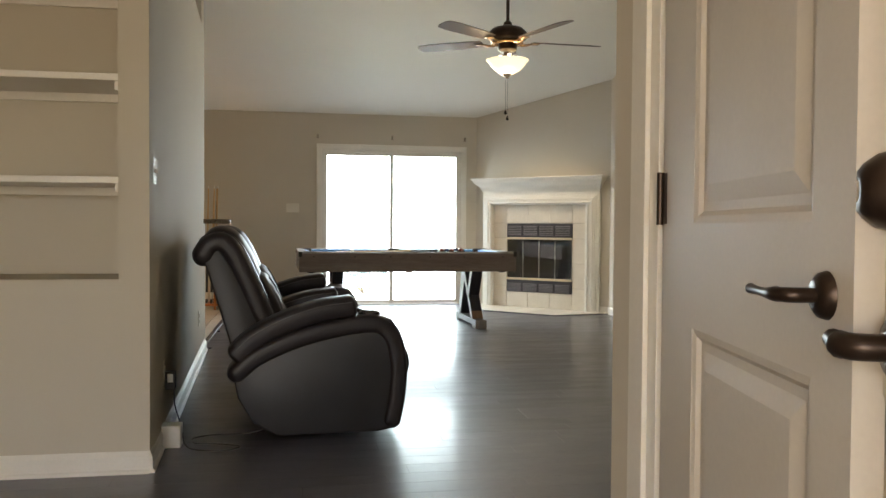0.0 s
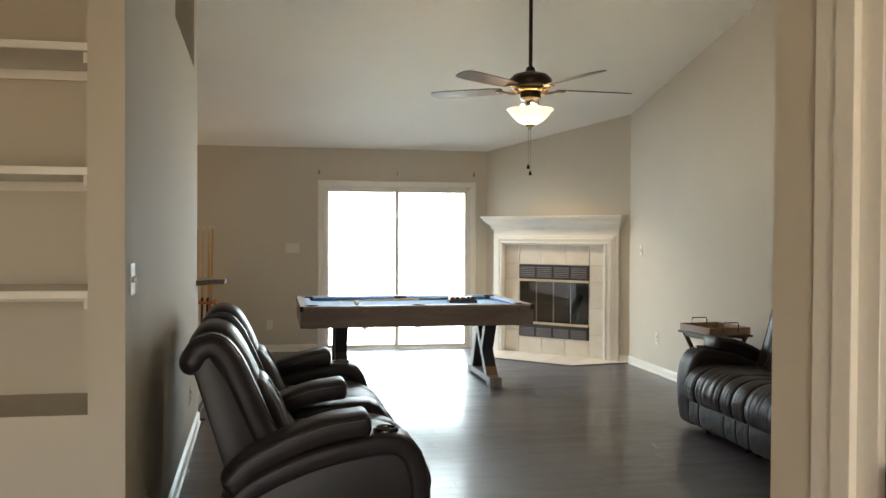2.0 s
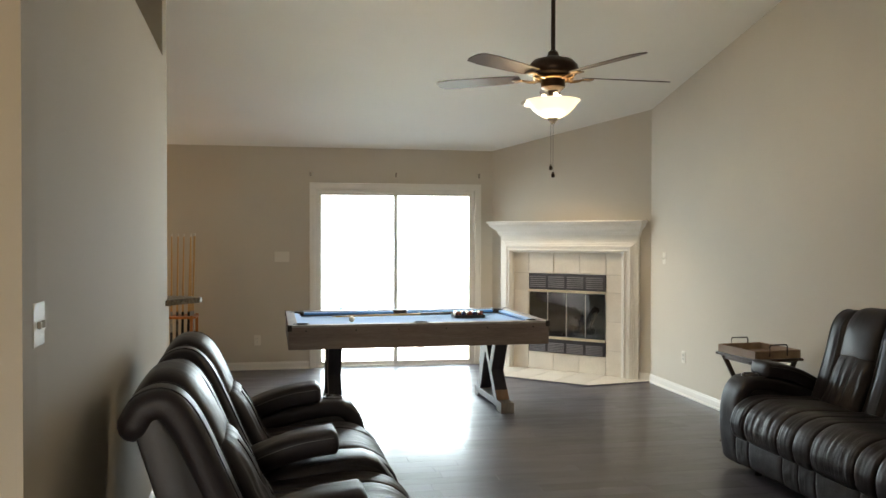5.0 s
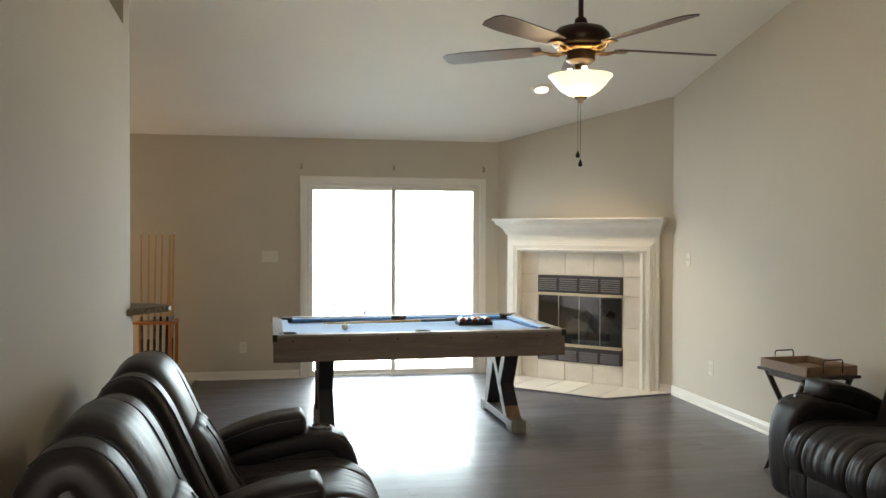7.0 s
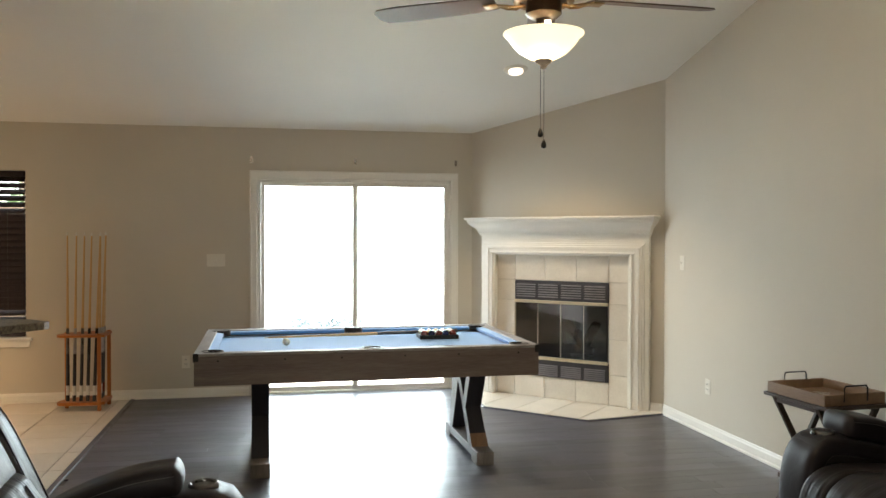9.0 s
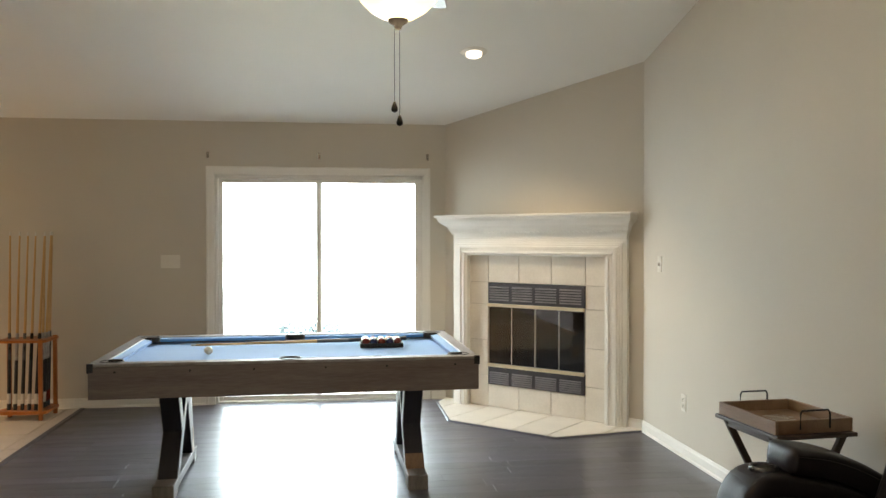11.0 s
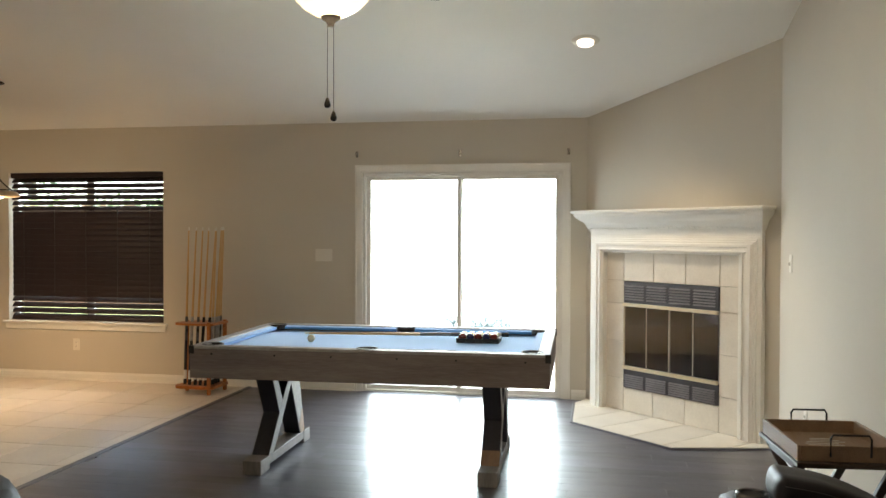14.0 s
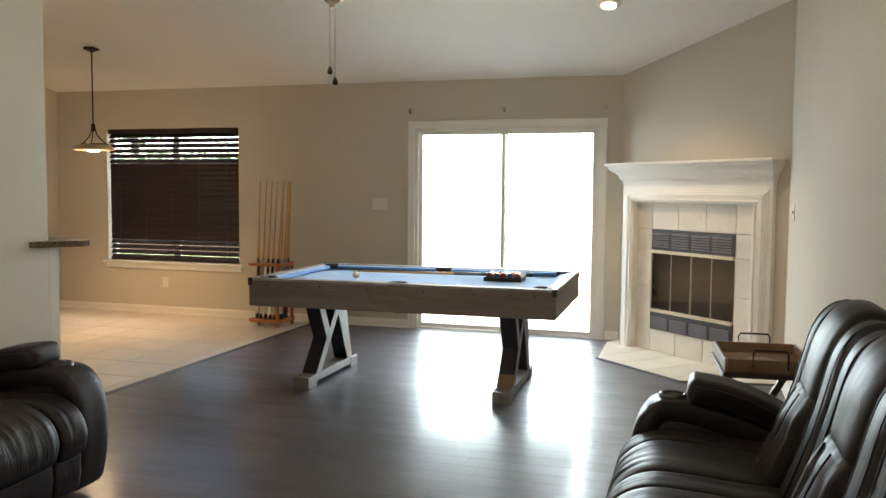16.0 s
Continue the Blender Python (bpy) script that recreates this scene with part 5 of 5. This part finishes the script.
def leaves(bm, centre, size, count, leaf, rng):
    for _ in range(count):
        d = Vector((rng.gauss(0, 1), rng.gauss(0, 1), rng.gauss(0, 1))).normalized() * rng.random() ** 0.4
        c = Vector(centre) + Vector((d.x * size[0], d.y * size[1], d.z * size[2]))
        a = Vector((rng.gauss(0, 1), rng.gauss(0, 1), rng.gauss(0, 1))).normalized()
        b = a.cross(Vector((rng.gauss(0, 1), rng.gauss(0, 1), rng.gauss(0, 1)))).normalized()
        s = leaf * rng.uniform(0.6, 1.3)
        bm.faces.new([bm.verts.new(c + q) for q in (a * s, b * s * 0.45, -a * s, -b * s * 0.45)])


rng = random.Random(4)
for x, y, h in ((-3.2, 22, 6.5), (-7.0, 24, 7.5), (-10.5, 22, 6.0), (-5.0, 27, 8.0)):
    tree = thing("tree", "leafy green garden tree behind the fence", "tree", pose(x, y, -0.12), "garden trees")
    bm = bmesh.new()
    tube(bm, [(0, 0, 0), (0.05, 0, h * 0.25), (0, 0.05, h * 0.5), (0.1, 0, h * 0.8)], [0.18, 0.14, 0.10, 0.03], 10)
    for k in range(6):
        a = k * 1.1
        z = h * (0.25 + 0.07 * k)
        tube(bm, [(0.02, 0, z), (0.7 * math.cos(a), 0.7 * math.sin(a), z + 0.5), (1.5 * math.cos(a), 1.5 * math.sin(a), z + 0.9)], [0.06, 0.04, 0.015], 6)
    part("trunk", bm, "bark", tree, "", True)
    bm = bmesh.new()
    for k in range(16):
        a, r = rng.uniform(0, 6.28), rng.uniform(0.2, 1.6)
        leaves(bm, (r * math.cos(a), r * math.sin(a), h * rng.uniform(0.5, 0.95)), (0.8, 0.8, 0.5), 130, 0.10, rng)
    tagged(part("crown", bm, "leaf", tree), kind="stuff")
hedge = thing("hedge", "dense green hedge behind the fence", "hedge")
bm = bmesh.new()
for k in range(46):
    leaves(bm, (rng.uniform(-17, -2), rng.uniform(20.4, 21.6), rng.uniform(1.2, 1.9)), (1.2, 0.5, 0.7), 130, 0.14, rng)
tagged(part("foliage", bm, "leaf", hedge), kind="stuff")
bm = bmesh.new()
for k in range(14):
    tube(bm, [(-16.5 + k * 1.1, 21, -0.12), (-16.4 + k * 1.1, 21, 2.1)], [0.05, 0.02], 6)
part("stems", bm, "bark", hedge)
bush = thing("bush", "low garden shrub at the edge of the patio", "bush", pose(2.64, 12.6, -0.1))
bm = bmesh.new()
for k in range(7):
    tube(bm, [(0, 0, 0), (rng.uniform(-0.25, 0.25), rng.uniform(-0.1, 0.1), 0.3)], [0.012, 0.006], 5)
part("stems", bm, "bark", bush)
bm = bmesh.new()
for k in range(7):
    leaves(bm, (-0.33 + 0.11 * k, rng.uniform(-0.08, 0.08), rng.uniform(0.35, 0.50)), (0.16, 0.15, 0.13), 150, 0.03, rng)
tagged(part("foliage", bm, "blue_leaf", bush), kind="stuff")

# ---- pieces of the floors and the fireplace ----


def clip(poly, a, b, c):
    """The part of a convex polygon where a*x + b*y <= c."""
    out = []
    for i, p in enumerate(poly):
        q = poly[(i + 1) % len(poly)]
        fp_, fq = a * p[0] + b * p[1] - c, a * q[0] + b * q[1] - c
        if fp_ <= 0:
            out.append(p)
        if fp_ * fq < 0:
            t = fp_ / (fp_ - fq)
            out.append((p[0] + (q[0] - p[0]) * t, p[1] + (q[1] - p[1]) * t))
    return out


def shared(cache, key, make, material):
    if key not in cache:
        cache[key] = finish(key[0], make(), material)
    return cache[key]


cache = {}
floor_ob = bpy.data.objects["floor"]
rng = random.Random(11)
PWID = 0.127
rest = bmesh.new()
count = 0
y = 10.098
while y > -3.0:
    y0 = y - PWID
    x_lo = 0.79 if y0 > 6.3 else (0.85 if y0 > 2.9 else -0.39)
    x_hi = 5.245
    if y0 < 0.98:
        x_lo, x_hi = -0.39, 2.89 if y0 < 0.60 else 2.26
    x = x_lo - rng.uniform(0, 1.1)
    while x < x_hi:
        L = rng.choice((0.6, 0.9, 1.2, 1.2))
        a, b = max(x, x_lo), min(x + L, x_hi)
        x += L
        if b - a < 0.04:
            continue
        if y0 > 2.75 and count < 300:
            me = shared(cache, ("plank", round(b - a, 3)), lambda l=b - a: box((0.0005, 0.0005, -0.012), (l - 0.0005, PWID - 0.0005, 0.0), 0.00035), "plank")
            ob = new("plank", me)
            ob.parent = floor_ob
            ob.matrix_local = pose(a, y0, 0.0)
            count += 1
        else:
            bm_box(rest, (a + 0.0007, y0 + 0.0007, -0.012), (b - 0.0007, y0 + PWID - 0.0007, 0.0))
    y = y0
tagged(part("planks", rest, "plank", floor_ob), kind="stuff")
bm = box((LEFT_X, 2.9, -0.011), (0.744, 10.099, -0.004))
part("grout_bed", bm, "grout", floor_ob)
TS = 0.455
j = 0
yt = 8.68 + 3 * TS + TS
while yt > 6.0:
    xt = 0.64 + TS
    while xt > LEFT_X:
        a, b = max(xt - TS, LEFT_X + 0.001), min(xt, 0.744)
        c, d = yt - TS, min(yt, 10.097)
        if b - a > 0.03 and d - c > 0.03:
            me = shared(cache, ("tile", round(b - a, 3), round(d - c, 3)), lambda w=b - a, h=d - c: box((0.0035, 0.0035, -0.004), (w - 0.0035, h - 0.0035, 0.0015), 0.0006), "tile")
            ob = new("tile", me)
            ob.parent = floor_ob
            ob.matrix_local = pose(a, c, 0)
        xt -= TS
    yt -= TS
# hearth
ht = thing("hearth", "low hearth of cream tiles laid at an angle before the fireplace", "hearth")
hearth_poly = [(3.842, 9.165), (4.527, 8.492), (5.236, 8.62), (5.24, 8.625), (3.935, 10.085), (3.842, 9.90)]
bm = bmesh.new()
prism(bm, [(p[0], p[1]) for p in hearth_poly], "z", 0.0005, 0.006)
part("hearth_bed", bm, "grout", ht)
ca, sa = math.cos(radians(FA)), math.sin(radians(FA))
for k in range(-4, 5):
    u0, u1 = k * 0.31 - 0.155, k * 0.31 + 0.155
    for v0, v1 in ((-0.72, -0.03),):
        base = ca * 4.572 + sa * 9.3115
        poly = clip(hearth_poly, ca, sa, base + u1 - 0.0045)
        poly = clip(poly, -ca, -sa, -(base + u0 + 0.0045)) if len(poly) > 2 else []
        if len(poly) > 2:
            cx, cy = sum(p[0] for p in poly) / len(poly), sum(p[1] for p in poly) / len(poly)
            bm = bmesh.new()
            prism(bm, poly, "z", 0.0065, 0.014, 0.0015, 1)
            part("tile", bm, "hearth_tile", ht)
bm = bmesh.new()
edge = [(3.83, 9.95), (3.83, 9.158), (4.525, 8.478), (5.24, 8.607)]
for p, q in zip(edge, edge[1:]):
    tube(bm, [(*p, 0.003), (*q, 0.003)], 0.010, 6)
part("edge_strip", bm, "plank", ht, "dark wooden edge strip")
# surround tiles
cols_u = [-TW, -IW, -IW + 0.3093, IW - 0.3093, IW, TW]
for i in range(5):
    a, b = cols_u[i], cols_u[i + 1]
    rows_z = [(0.014, IZ0), (IZ1, TZ)] if 0 < i < 4 else [(0.014, 0.28), (0.28, 0.59), (0.59, 0.90), (0.90, 1.09), (1.09, TZ)]
    for c, d in rows_z:
        me = shared(cache, ("tile_s", round(b - a, 3), round(d - c, 3)), lambda w=b - a, h=d - c: box((0.0028, 0.0, 0.0028), (w - 0.0028, 0.0115, h - 0.0028), 0.001), "hearth_tile")
        ob = new("tile", me)
        ob.parent = fp
        ob.matrix_local = pose(a, 0, c)
